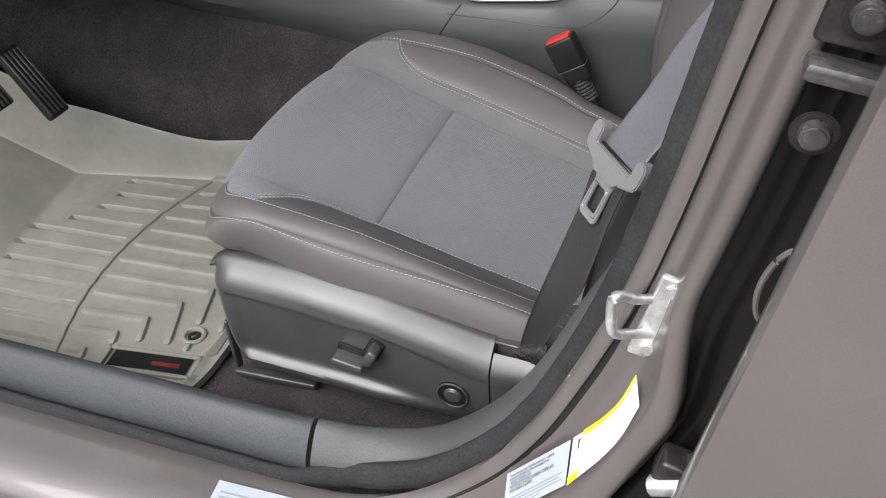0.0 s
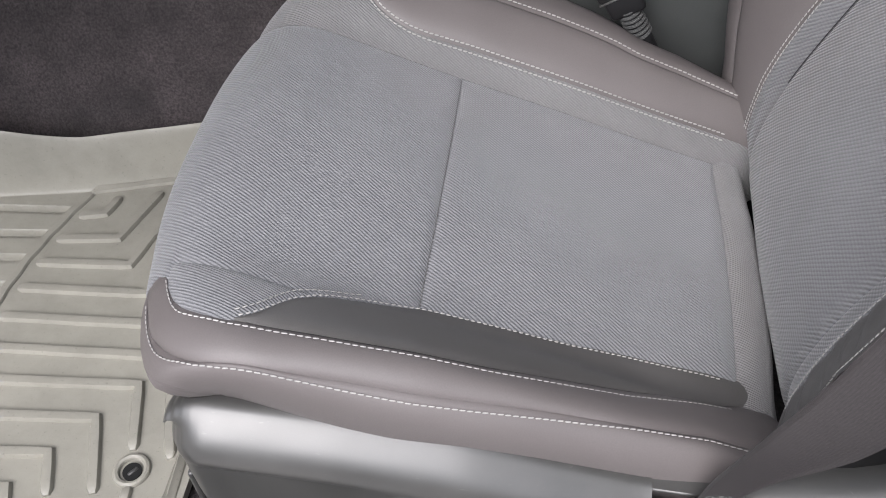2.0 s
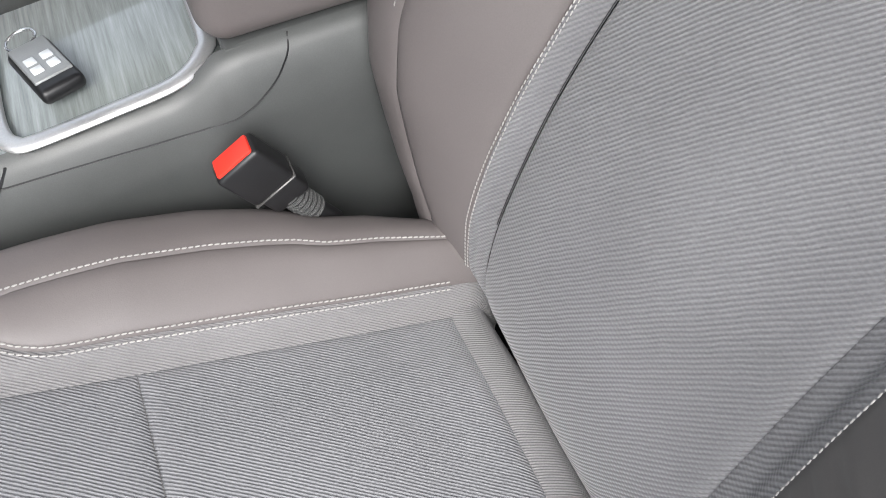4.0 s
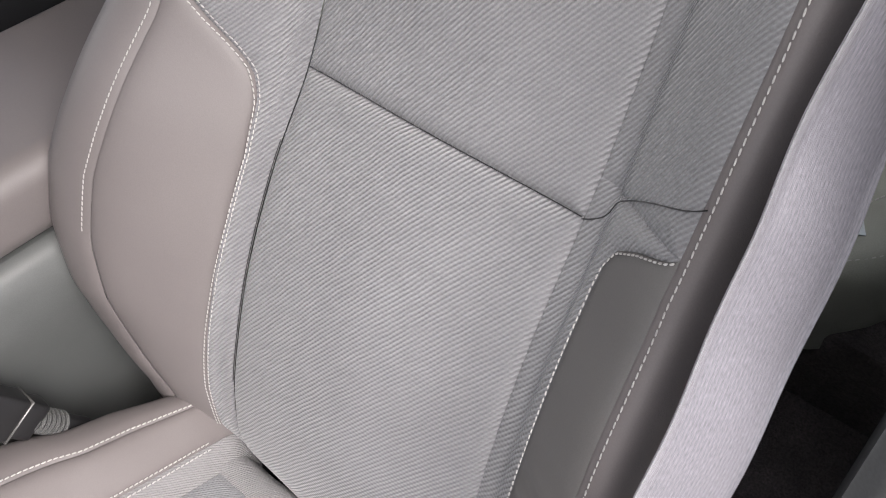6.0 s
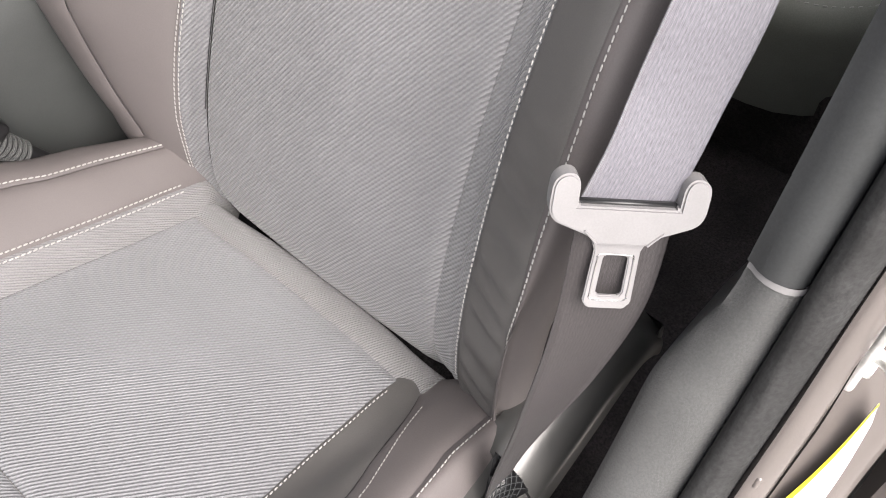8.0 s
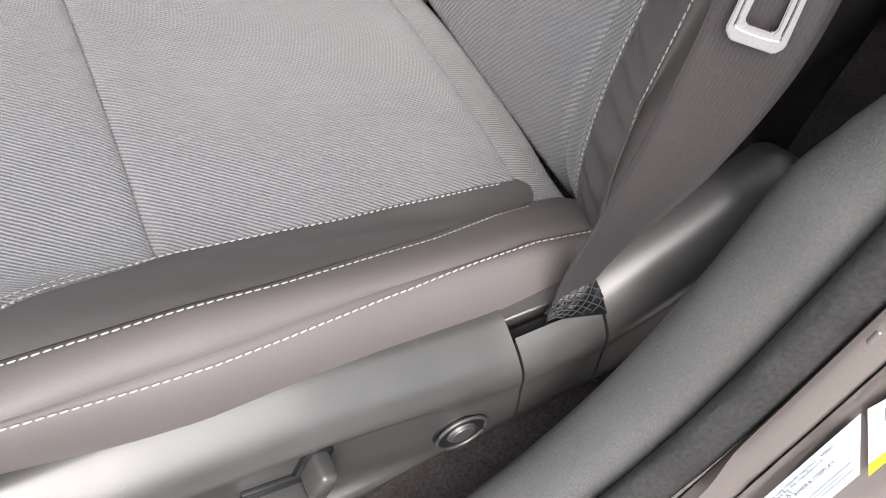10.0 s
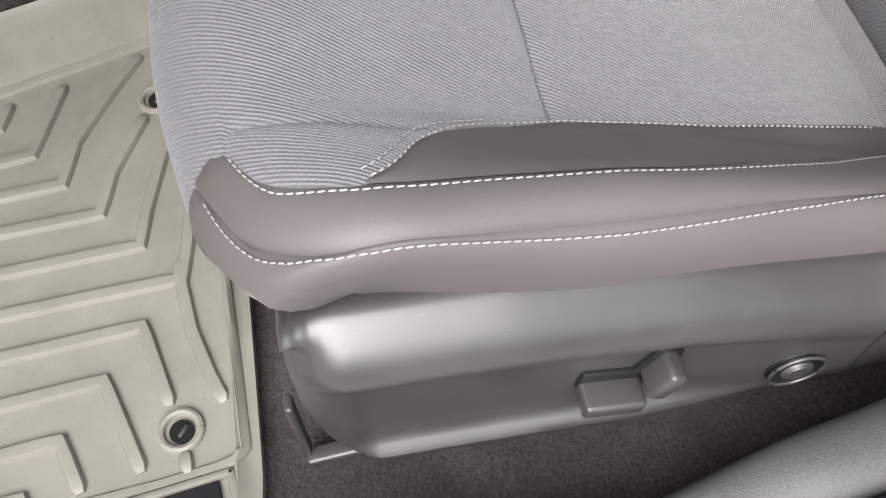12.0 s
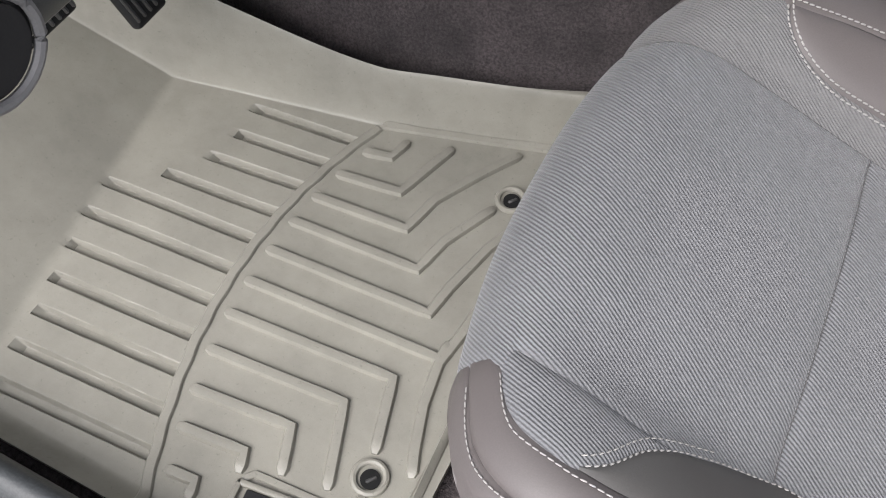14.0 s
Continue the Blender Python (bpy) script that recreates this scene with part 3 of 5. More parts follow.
def rib(pts, width=0.012, tall=0.0056, name="rib"):
    """A raised rib with rounded ends, following the mat's surface."""
    bm = bmesh.new()
    dense = []
    for a, b in zip(pts[:-1], pts[1:]):
        n = max(2, int(math.dist(a, b) / 0.012))
        dense += [(a[0] + (b[0] - a[0]) * k / n, a[1] + (b[1] - a[1]) * k / n) for k in range(n)]
    dense.append(pts[-1])
    for at, a, b in ((1, 0, 1), (-1, -1, -2)):
        u = min(0.9, 0.42 * width / math.dist(dense[a], dense[b]))
        dense.insert(at, (dense[a][0] + (dense[b][0] - dense[a][0]) * u, dense[a][1] + (dense[b][1] - dense[a][1]) * u))
    rings = []
    m = len(dense)
    for k, p in enumerate(dense):
        q0, q1 = dense[max(0, k - 1)], dense[min(m - 1, k + 1)]
        t = Vector((q1[0] - q0[0], q1[1] - q0[1])).normalized()
        s = Vector((-t.y, t.x))
        end = 0.55 if k in (0, m - 1) else 1.0
        ring = []
        for a, h in ((-1.0, -0.3), (-0.93, 0.5), (-0.7, 0.92), (0.0, 1.0), (0.7, 0.92), (0.93, 0.5), (1.0, -0.3)):
            x, y = p[0] + s.x * a * width / 2 * end, p[1] + s.y * a * width / 2 * end
            ring.append(bm.verts.new((x, y, mat_height(x, y) + tall * (h if end == 1 else -0.3 if h < 0 else h * 0.5))))
        rings.append(ring)
    for r0, r1 in zip(rings[:-1], rings[1:]):
        for k in range(6):
            bm.faces.new((r0[k], r0[k + 1], r1[k + 1], r1[k]))
    bm.faces.new(rings[0])
    bm.faces.new(rings[-1])
    return part(name, bm, M_MAT, mat)


rib([(spine_x(y) + 0.0006 * math.sin(y * 155), y) for y in np.linspace(0.1455, -0.325, 140)], 0.0115, 0.0036, "spine_rib")
rib([(spine_x(0.1455), 0.1455), (-0.459, 0.1505), (-0.419, 0.1615), (-0.388, 0.171), (-0.358, 0.180), (-0.30, 0.198), (-0.262, 0.209)], 0.0085, 0.0042)
# each chevron: where it leaves the spine, then its corner and bent arm
chevrons = [
    (0.106, (-0.434, 0.113), (-0.427, 0.142)), (0.066, (-0.402, 0.075), (-0.378, 0.156)),
    (0.028, (-0.374, 0.036), (-0.364, 0.082), (-0.336, 0.135), (-0.307, 0.183)),
    (-0.010, (-0.340, -0.003), (-0.331, 0.040), (-0.302, 0.103)),
    (-0.051, (-0.306, -0.043), (-0.301, -0.008), (-0.287, 0.052), (-0.271, 0.089)), (-0.092, (-0.276, -0.082), (-0.272, -0.06)),
    (-0.132, (-0.304, -0.120), (-0.284, -0.192)), (-0.173, (-0.333, -0.162), (-0.305, -0.240)), (-0.214, (-0.364, -0.204), (-0.348, -0.247)),
    (-0.250, (-0.389, -0.243), (-0.383, -0.262)), (-0.288, (-0.413, -0.285), (-0.409, -0.302)),
]
for ys, *arm in chevrons:
    rib([(spine_x(ys) + 0.014, ys)] + arm)
rib([(-0.240, 0.01), (-0.238, -0.04), (-0.237, -0.087), (-0.233, -0.163), (-0.230, -0.236), (-0.238, -0.244), (-0.294, -0.251), (-0.369, -0.256), (-0.377, -0.265)], 0.008, 0.003)
rib([(-0.254, 0.07), (-0.262, 0.01), (-0.267, -0.049), (-0.273, -0.087), (-0.266, -0.132), (-0.253, -0.174), (-0.244, -0.197)])


def hole(x, y):
    z = mat_height(x, y)
    part("eyelet_rim", tube([(x + 0.0148 * math.cos(a), y + 0.0148 * math.sin(a), z + 0.0015) for a in np.linspace(0, 2 * math.pi, 20)], 0.0033, 8, 48), M_MAT, mat)
    # solid disc, its black standing for the shade in the hole
    part("eyelet", cyl(0.0092, 0.0092, 0.002, pose(x + 0.001, y - 0.001, z + 0.0012), 20), M_VOID, mat, "black disc painting the darkness of the eyelet hole")
    part("eyelet_cleat", box((0.0035, 0.011, 0.0025), (0, 0, 0), 0.001, 1, pose(x + 0.002, y - 0.001, z + 0.0026, 0, 0, -38)), M_TRIM, mat)


rib([(-0.2745, -0.229), (-0.272, -0.247)], 0.0105)
hole(-0.277, -0.213)
hole(-0.291, 0.121)
# brand plate: black inlay with an unlettered red bar, in a raised frame
PLATE = pose(-0.307, -0.279, 0.0, 0, 0, 7)
inlay = part("brand_plate", box((0.118, 0.031, 0.003), (0, 0, 0), 0.001, 1, PLATE @ pose(0, 0, 0.0028)), M_BLACK, mat, "black inlaid plate")
part("brand_mark", box((0.042, 0.007, 0.001), (0, 0, 0), 0.0, 1, PLATE @ pose(0.026, -0.002, 0.0048)), surface("dull_red_print", (0.13, 0.014, 0.014), 0.5), inlay, "dull red printed bar", False)
for dx, dy, sx, sy in ((0, 0.019, 0.142, 0.006), (0, -0.019, 0.142, 0.006), (0.068, 0, 0.006, 0.044), (-0.068, 0, 0.006, 0.044)):
    part("plate_frame", box((sx, sy, 0.006), (0, 0, 0), 0.002, 2, PLATE @ pose(dx, dy, 0.003)), M_MAT, mat)


# ---- driver seat ----
def build_seat():
    seat = thing("car_seat", "grey ribbed cloth car seat with brown-grey leatherette bolsters", "car seat")
    seat["group"] = "front seats"
    cush = Shape([(0.311, 0.050), (0.296, 0.101), (0.27, 0.116), (0.2, 0.14), (0.1, 0.176), (0, 0.21), (-0.1, 0.245), (-0.155, 0.262), (-0.192, 0.26), (-0.219, 0.238), (-0.230, 0.205), (-0.223, 0.165), (-0.196, 0.125)],
                 {"side": -1, "rows": [(-8, -0.225, -0.09, 0), (-7, -0.245, -0.05, 0), (-6, -0.257, -0.022, 0.1), (-5, -0.260, 0, 0.4), (-4, -0.253, 0, 0.8), (-3, -0.237, 0, 1.0), (-2, -0.217, 0, 0.92), (-1, -0.182, 0, 0.48), (0, -0.146, 0, 0), (1, -0.07, 0.003, 0), (2, 0, 0.004, 0), (3, 0.07, 0.003, 0), (4, 0.146, 0, 0), (5, 0.168, 0, 0.44), (6, 0.19, 0, 0.82), (7, 0.215, 0, 1.1), (8, 0.242, 0, 1.1), (9, 0.262, 0, 0.85), (10, 0.27, -0.02, 0.2), (11, 0.262, -0.09, 0)]},
                 lambda v: 0.0, lambda v: 1.0, lambda v, y: 0.0)
    vx = {x: cush.where(0, x) for x in (0.30, 0.266, 0.25, 0.10, 0.0, -0.02, -0.05, -0.075, -0.119, -0.14, -0.17, -0.185)}
    vfront = cush.length
    fall0, fall1 = vx[0.0], vx[-0.185] + 0.045
    cush.height = lambda v: 0.046 - 0.017 * smooth01(fall0, fall1, v) - 0.025 * min(1.0, max(0.0, (v - fall0) / (fall1 - fall0)))
    cush.width = lerp_table([0, vx[-0.185], vfront], [1.0, 1.0, 0.95])
    cush.tuck = lerp_table([0, vx[0.25], vx[0.10], vx[0.0]], [0.015, 0.015, 0.008, 0.0])
    cush.bow = lambda v, y: 0.057 * min(1.2, abs(y) / 0.262) ** 3.0 * smooth01(vx[0.0], vx[-0.185], v)
    cush.flare = lerp_table([0.03, 0.09, 0.15, 0.20, 0.225, 0.25, 0.30, 0.37, 0.42, 0.47, 0.53, 0.58, 0.62], [-0.038, -0.031, -0.014, -0.009, 0.004, 0.010, 0.016, 0.014, 0.009, 0.003, -0.006, -0.010, -0.012])
    pi_ = lerp_table([0.42, 0.44, 0.46, 0.478, 0.494, 0.507, 0.514, vx[-0.14]], [5, 5.06, 5.25, 5.55, 5.95, 6.4, 6.75, 7])
    front = [0.535, 0.555, 0.563, 0.571, 0.576, 0.5785, 0.581, 0.607, 0.64, vfront]
    ends = [-2.3, -2.02, -1.85, -1.65, -1.32, -0.95, -0.6, -0.75, -0.7, -0.7]
    pu = soft_table([0, 0.085, 0.155, 0.21, 0.27, 0.32, 0.37, 0.42, 0.48, 0.51] + front, [0, -0.1, -0.7, -1.2, -1.57, -1.88, -2.1, -2.24, -2.34, -2.37] + ends, 0.004)
    pc = soft_table([0, 0.12, 0.2, 0.25, 0.3, 0.366, 0.41, 0.45, 0.48, 0.51] + front, [0.3, 0.3, 0.2, 0.1, 0.05, -0.05, -0.35, -0.8, -1.2, -1.85] + ends)
    pl = soft_table([0, 0.15, 0.2, 0.25, 0.29, 0.33, 0.37, 0.43, 0.47, 0.52, 0.55, 0.568, 0.583, 0.595, 0.600, 0.603, 0.605, 0.607, 0.64, vfront], [-2.1, -2.1, -2.6, -3.15, -3.45, -3.7, -3.9, -4.1, -4.25, -4.45, -4.5, -4.3, -3.65, -3.05, -2.5, -1.9, -1.4, -0.85, -0.8, -0.8], 0.004)
    po_in = lambda v: pc(v) - 0.06
    patch("seat_insert", cush, 1, po_in, 4, vx[0.266], vx[0.0], 44, 60, M_CLOTH, seat, 0.0035)
    cap = soft_table([-8, -6, -5, -4.2, -3.6, -3, -2.4, -1.8, -1.2, -0.9, -0.5, 0], [0.60, 0.619, 0.613, 0.614, 0.619, 0.620, 0.623, 0.632, 0.642, 0.662, 0.71, vfront], 0.2)
    pe = lerp_table([0.44, 0.447, 0.483, 0.512, 0.547, 0.571, 0.58], [-0.88, -0.87, -0.8, -0.7, -0.6, -0.45, -0.42])
    rim = lambda v: pc(v) - 0.06 - 0.2 * smooth01(0.52, 0.54, v)

    def front_rim(v):
        if v < 0.447:
            return max(rim(v), pe(v))
        w = smooth01(0.574, 0.581, v)
        return pe(v) * (1 - w) + rim(v) * w

    corner = patch("corner_panel", cush, 1, rim, pe, 0.447, 0.581, 20, 40, M_CLOTH, seat, 0.0032, free="a")
    patch("front_insert", cush, 1, front_rim, 4, vx[0.0], vfront, 56, 100, M_CLOTH, seat, 0.0035, free="b", cap=cap)
    patch("back_welt", cush, 1, -0.3, 4.3, 0.0, vx[0.266], 40, 16, M_STRIP, seat, 0.006, 0.008, free="a")
    strip = patch("cloth_strip", cush, 1, 4, pi_, 0.0, vfront, 12, 100, M_STRIP, seat, free="b")
    facing = patch("bolster_facing", cush, 1, pu, pc, 0.0, 0.535, 16, 100, M_DARK, seat, 0.003, free="a")
    upper = patch("bolster_band", cush, 1, pl, pu, 0.0, vfront, 14, 110, M_LEATHER, seat, 0.004, free="ab", cap=cap)
    side = patch("bolster_side", cush, 1, -8, pl, 0.0, vfront, 20, 110, M_LEATHER, seat, 0.004, free="abl", cap=cap)
    inner = patch("inner_bolster", cush, 1, pi_, 7, 0.0, vx[-0.14], 16, 90, M_LEATHER, seat, 0.004, free="a")
    edge = patch("inner_edge", cush, 1, lambda v: 7 - 0.16 * smooth01(0.46, 0.505, v), 11, 0.0, vfront, 18, 90, M_LEATHER, seat, 0.003, free="abh")
    mid = [cush.at(p, vx[0.0]) + 0.0002 * cush.normal(p, vx[0.0]) for p in np.linspace(pc(vx[0.0]), 3.95, 40)]
    part("seam_crease", tube([tuple(q) for q in mid], 0.0003, 6, 90), M_DARK, seat, "dark sewn crease")
    seam(cush, 1, upper, lambda v: pu(v) - 0.26 * smooth01(0.58, 0.565, v) - 0.06, vx[0.25], 0.579, n=400, lift=0.002)
    seam(cush, 1, side, lambda v: pl(v) - 0.26 * smooth01(0.608, 0.595, v) - 0.06, vx[0.266], 0.606, n=400, lift=0.002)
    seam(cush, 1, facing, lambda v: pc(v) - 0.08, vx[0.25], 0.53, lift=0.002, length=0.0035, gap=0.0016, r=0.0007)
    seam(cush, 1, corner, lambda v: pc(v) + 0.15, 0.42, 0.53, lift=0.0022)
    seam(cush, 1, inner, lambda v: pi_(v) + 0.12, vx[0.266], vx[-0.14], lift=0.0022, r=0.0008)
    seam(cush, 1, strip, lambda v: pi_(v) - 0.12, vx[0.266], vx[-0.14], lift=0.0022, r=0.0008)
    seam(cush, 1, edge, 7.08, vx[0.266], vx[-0.17], lift=0.0022, r=0.0008)

    back = Shape([(0.329, 0.06), (0.311, 0.10), (0.303, 0.145), (0.310, 0.20), (0.328, 0.262), (0.366, 0.355), (0.414, 0.44), (0.468, 0.515), (0.512, 0.60), (0.556, 0.70), (0.598, 0.80), (0.61, 0.84)],
                 {"side": 1, "rows": [(-6, -0.225, -0.12, 0), (-5, -0.258, -0.07, 0), (-4, -0.266, -0.01, 0.3), (-3, -0.250, 0, 0.82), (-2, -0.224, 0, 1.0), (-1, -0.165, 0, 0.3), (0, -0.133, 0, 0), (1, 0.005, 0.003, 0), (2, 0.147, 0, 0), (3, 0.176, 0, 0.28), (4, 0.236, 0, 0.92), (5, 0.274, 0, 0.88), (6, 0.292, -0.01, 0.3), (7, 0.28, -0.07, 0), (8, 0.235, -0.12, 0)]},
                 lambda v: 0.0, lambda v: 1.0, lambda v, y: 0.0)
    b0 = back.where(1, 0.145)
    bt = back.where(1, 0.51)
    top = back.length
    back.height = lerp_table([0, b0, b0 + 0.1, b0 + 0.2, b0 + 0.3, b0 + 0.5, top - 0.05, top], [0.022, 0.03, 0.045, 0.058, 0.066, 0.068, 0.06, 0.03])
    back.width = lerp_table([0, b0, b0 + 0.2, bt, top - 0.1, top], [1.0, 1.03, 1.0, 0.96, 0.97, 0.9])
    back.flare = lerp_table([0.06, 0.097, 0.13, 0.174, 0.232, 0.29, 0.35, 0.42, top], [-0.030, -0.020, -0.009, 0.013, 0.032, 0.047, 0.049, 0.034, 0.0])
    back.tuck = lerp_table([0, 0.2, 0.36], [0.034, 0.032, 0.0])
    back.rise = lerp_table([0.0, 0.116, 0.174, 0.232, 0.29, 0.35, 0.42, 0.55, top], [-0.006, -0.005, 0.006, 0.024, 0.030, 0.032, 0.03, 0.015, 0.0])
    po = lerp_table([bt - 0.03, bt - 0.015, bt, bt + 0.012, bt + 0.022, bt + 0.03], [-1, -1.03, -1.16, -1.45, -1.78, -2])
    pn = lerp_table([0.105, 0.149, 0.217, 0.285, 0.34, 0.408, 0.452, 0.477, 0.489, 0.507, 0.54], [2.88, 2.92, 2.84, 2.75, 2.68, 2.66, 2.84, 3.06, 3.24, 3.49, 3.88])
    patch("back_insert", back, -1, 0, 2, 0.0, bt, 40, 80, M_CLOTH_BACK, seat, 0.007, 0.005, free="a")
    patch("upper_insert", back, -1, 0, 2, bt, top, 40, 50, M_CLOTH_BACK, seat, 0.007, 0.005, free="b")
    patch("cloth_strip", back, -1, po, 0, 0.0, bt + 0.03, 14, 80, M_CLOTH_BACK, seat, 0.003, free="a")
    patch("upper_side_strip", back, -1, -2, 0, bt + 0.03, top, 18, 50, M_CLOTH_BACK, seat, 0.003, free="b")
    strip = patch("cloth_strip", back, -1, 2, pn, 0.0, bt + 0.1, 14, 80, M_CLOTH_BACK, seat, 0.003, free="a")
    patch("upper_side_strip", back, -1, 2, 3.88, bt + 0.1, top, 18, 50, M_CLOTH_BACK, seat, 0.003, free="b")
    crumple = lambda p, v: 0.0022 * math.sin(v * 230 + p * 2.6 + 1.5 * math.sin(v * 60)) * smooth01(0.40, 0.27, v) * smooth01(-2.0, -1.75, p) * smooth01(-1.0, -1.3, p)
    facing = patch("bolster_facing", back, -1, -2, po, 0.0, bt + 0.03, 18, 130, M_DARK, seat, 0.003, free="a", fold=crumple)
    side = patch("bolster_side", back, -1, -4, -2, 0.0, top, 18, 130, M_LEATHER, seat, 0.003, free="ab")
    # outer side in black: the shade beside the pillar put into the material
    patch("shaded_side", back, -1, -6, -4, 0.0, top, 10, 60, M_BLACK, seat, 0.002, free="abl", label="outer side of the seat back, its shade painted black")
    inner = patch("inner_bolster", back, -1, pn, 3.88, 0.0, bt + 0.1, 18, 80, M_LEATHER, seat, 0.004, free="a")
    edge = patch("inner_edge", back, -1, 3.88, 8, 0.0, top, 22, 100, M_LEATHER, seat, 0.003, free="abh")
    seam(back, -1, side, -2.18, b0 + 0.02, top, lift=0.002)
    seam(back, -1, facing, lambda v: po(v) - 0.06, b0, bt + 0.03, lift=0.002, length=0.0035, gap=0.0016, r=0.0007)
    seam(back, -1, inner, lambda v: pn(v) + 0.05, b0, bt + 0.1, lift=0.0022, length=0.004)
    seam(back, -1, strip, lambda v: pn(v) - 0.05, b0, bt + 0.1, lift=0.0022, length=0.004)
    seam(back, -1, edge, 3.95, 0.30, top, lift=0.002)
    for line, up in (([(q, bt) for q in np.linspace(0.02, 1.98, 24)], 0.0002), ([(2.0, v) for v in np.linspace(0.17, 0.43, 40)], -0.0002),
                     ([(0.0, 0.495), (-0.5, 0.512), (-1.0, 0.526), (-1.56, 0.545), (-2.1, 0.562)], -0.0018)):
        pts = spline(np.array(line), 40)[0]
        part("seam_crease", tube([tuple(back.at(p, v) + up * back.normal(p, v)) for p, v in pts], 0.00045, 6, 90), M_BLACK, seat, "dark sewn crease")
    verts = []
    for v in np.linspace(0, top, 30):
        q = int(v / top * 399)
        c, n = back.line[q], back.nor[q]
        for y in np.linspace(-0.226, 0.226, 20):
            h = -0.121 - 0.02 * math.cos(y / 0.226 * math.pi / 2)
            verts.append((c[0] + n[0] * h, y * (0.9 if q > 395 else 1), c[1] + n[1] * h))
    faces = [(j * 20 + i, j * 20 + i + 1, j * 20 + i + 21, j * 20 + i + 20) for j in range(29) for i in range(19)]
    put("back_panel", mesh_of("back_panel", verts, faces), M_CONSOLE, seat, "dark plastic seat back panel")
    part("top_cap", box((0.16, 0.46, 0.03), (0, 0, 0), 0.012, 3, pose(0.655, 0, 0.815, 0, -27, 0)), M_LEATHER, seat)
    part("seat_frame", box((0.42, 0.40, 0.08), (0, 0, 0), 0.01, 2, pose(0.06, 0, 0.075, 0, 14, 0)), M_BLACK, seat, "black steel seat frame")
    return seat


seat = build_seat()


# ---- seat side trim ----
def trim_loft(name, xs, top, bottom, parent, y_in=-0.248, y_face=-0.286, recess=None, label="", ends=(True, True)):
    """The plastic valance: stations along x, each a rounded shelf that turns down into the outer face."""
    rec = recess or (lambda x: 0.0)
    rows = []
    for x in xs:
        zt, zb = top(x), bottom(x)
        hgt = zt - zb
        r = rec(x)
        y_out = y_face + 0.024 * min(1.0, max(0.0, (-0.138 - x) / 0.036)) ** 2.2
        full = [(-0.246, zt - 0.004), (-0.253, zt - 0.001), (-0.264, zt - 0.007), (y_out + 0.010, zt - 0.0165), (y_out + 0.0035, zt - 0.025), (y_out + 0.0005, zt - 0.032)]
        sec = [(y_in + 0.010, zt - 0.006), (y_in - 0.006, zt - 0.002)] + full[2:] + [
            (y_out, zt - 0.040), (y_out + 0.004 * r, zt - 0.044), (y_out + 0.009 * r + 0.001 * (1 - r), zt - 0.050), (y_out + 0.010 * r + 0.003 * (1 - r), zb + hgt * 0.3),
            (y_out + 0.0100 * r + 0.005 * (1 - r), zb + 0.030), (y_out + 0.0005 * r + 0.007 * (1 - r), zb + 0.02), (y_out + 0.002 * r + 0.010 * (1 - r), zb + 0.011), (y_out + 0.009 * r + 0.017 * (1 - r), zb + 0.001), (y_out + 0.045, zb - 0.002)]
        if y_in < -0.25:
            ys, zs = [q[0] for q in full[::-1]], [q[1] for q in full[::-1]]
            z0 = float(np.interp(y_in, ys, zs))
            sec = [(y_in, z0 - 0.03), (y_in, z0 - 0.002)] + [(min(y, y_in - 0.0005 * k), z if y < y_in else z0) for k, (y, z) in enumerate(sec[2:6])] + sec[6:]
        rows.append([(x, y, z) for y, z in spline(sec, 56)[0]])
    bm = bmesh.new()
    grid = [[bm.verts.new(p) for p in row] for row in rows]
    for a, b in zip(grid[:-1], grid[1:]):
        for k in range(len(a) - 1):
            bm.faces.new((a[k], b[k], b[k + 1], a[k + 1]))
    for k, on in zip((0, -1), ends):
        if on:
            bm.faces.new(grid[k])
    return part(name, bm, M_TRIM, parent, label)


TOP = soft_table([-0.174, -0.171, -0.165, -0.15, -0.12, -0.05, 0.05, 0.12, 0.18, 0.24, 0.30, 0.35, 0.39, 0.415, 0.425], [0.196, 0.207, 0.213, 0.216, 0.215, 0.211, 0.197, 0.180, 0.166, 0.163, 0.184, 0.206, 0.207, 0.192, 0.175], 0.014)
BOT = soft_table([-0.174, -0.170, -0.160, -0.135, 0.0, 0.12, 0.2, 0.28, 0.34, 0.39, 0.425], [0.078, 0.064, 0.055, 0.050, 0.044, 0.034, 0.03, 0.04, 0.075, 0.115, 0.145])
REC = lambda x: smooth01(-0.155, -0.13, x) * (1 - smooth01(0.03, 0.16, x))
side_trim = trim_loft("side_trim", np.r_[np.linspace(-0.174, -0.12, 30), np.linspace(-0.117, 0.184, 60)], TOP, BOT, seat, recess=REC, label="scuffed grey-black plastic seat side trim")
trim_loft("belt_slot_cover", np.linspace(0.186, 0.2475, 10), TOP, BOT, seat, y_in=-0.270, y_face=-0.286, recess=REC)
trim_loft("rear_trim", np.linspace(0.2495, 0.425, 30), TOP, BOT, seat, y_in=-0.240, y_face=-0.286, recess=REC)
# solid block, its black standing for the shade inside the slot
part("belt_slot", box((0.075, 0.016, 0.03), (0.212, -0.264, 0.128), 0.002, 1), M_VOID, seat, "black block painting the darkness inside the belt slot")
part("slot_shelf", box((0.075, 0.022, 0.004), (0, 0, 0), 0.001, 1, pose(0.214, -0.248, 0.158, 0, 4, 0)), M_TRIM, seat)
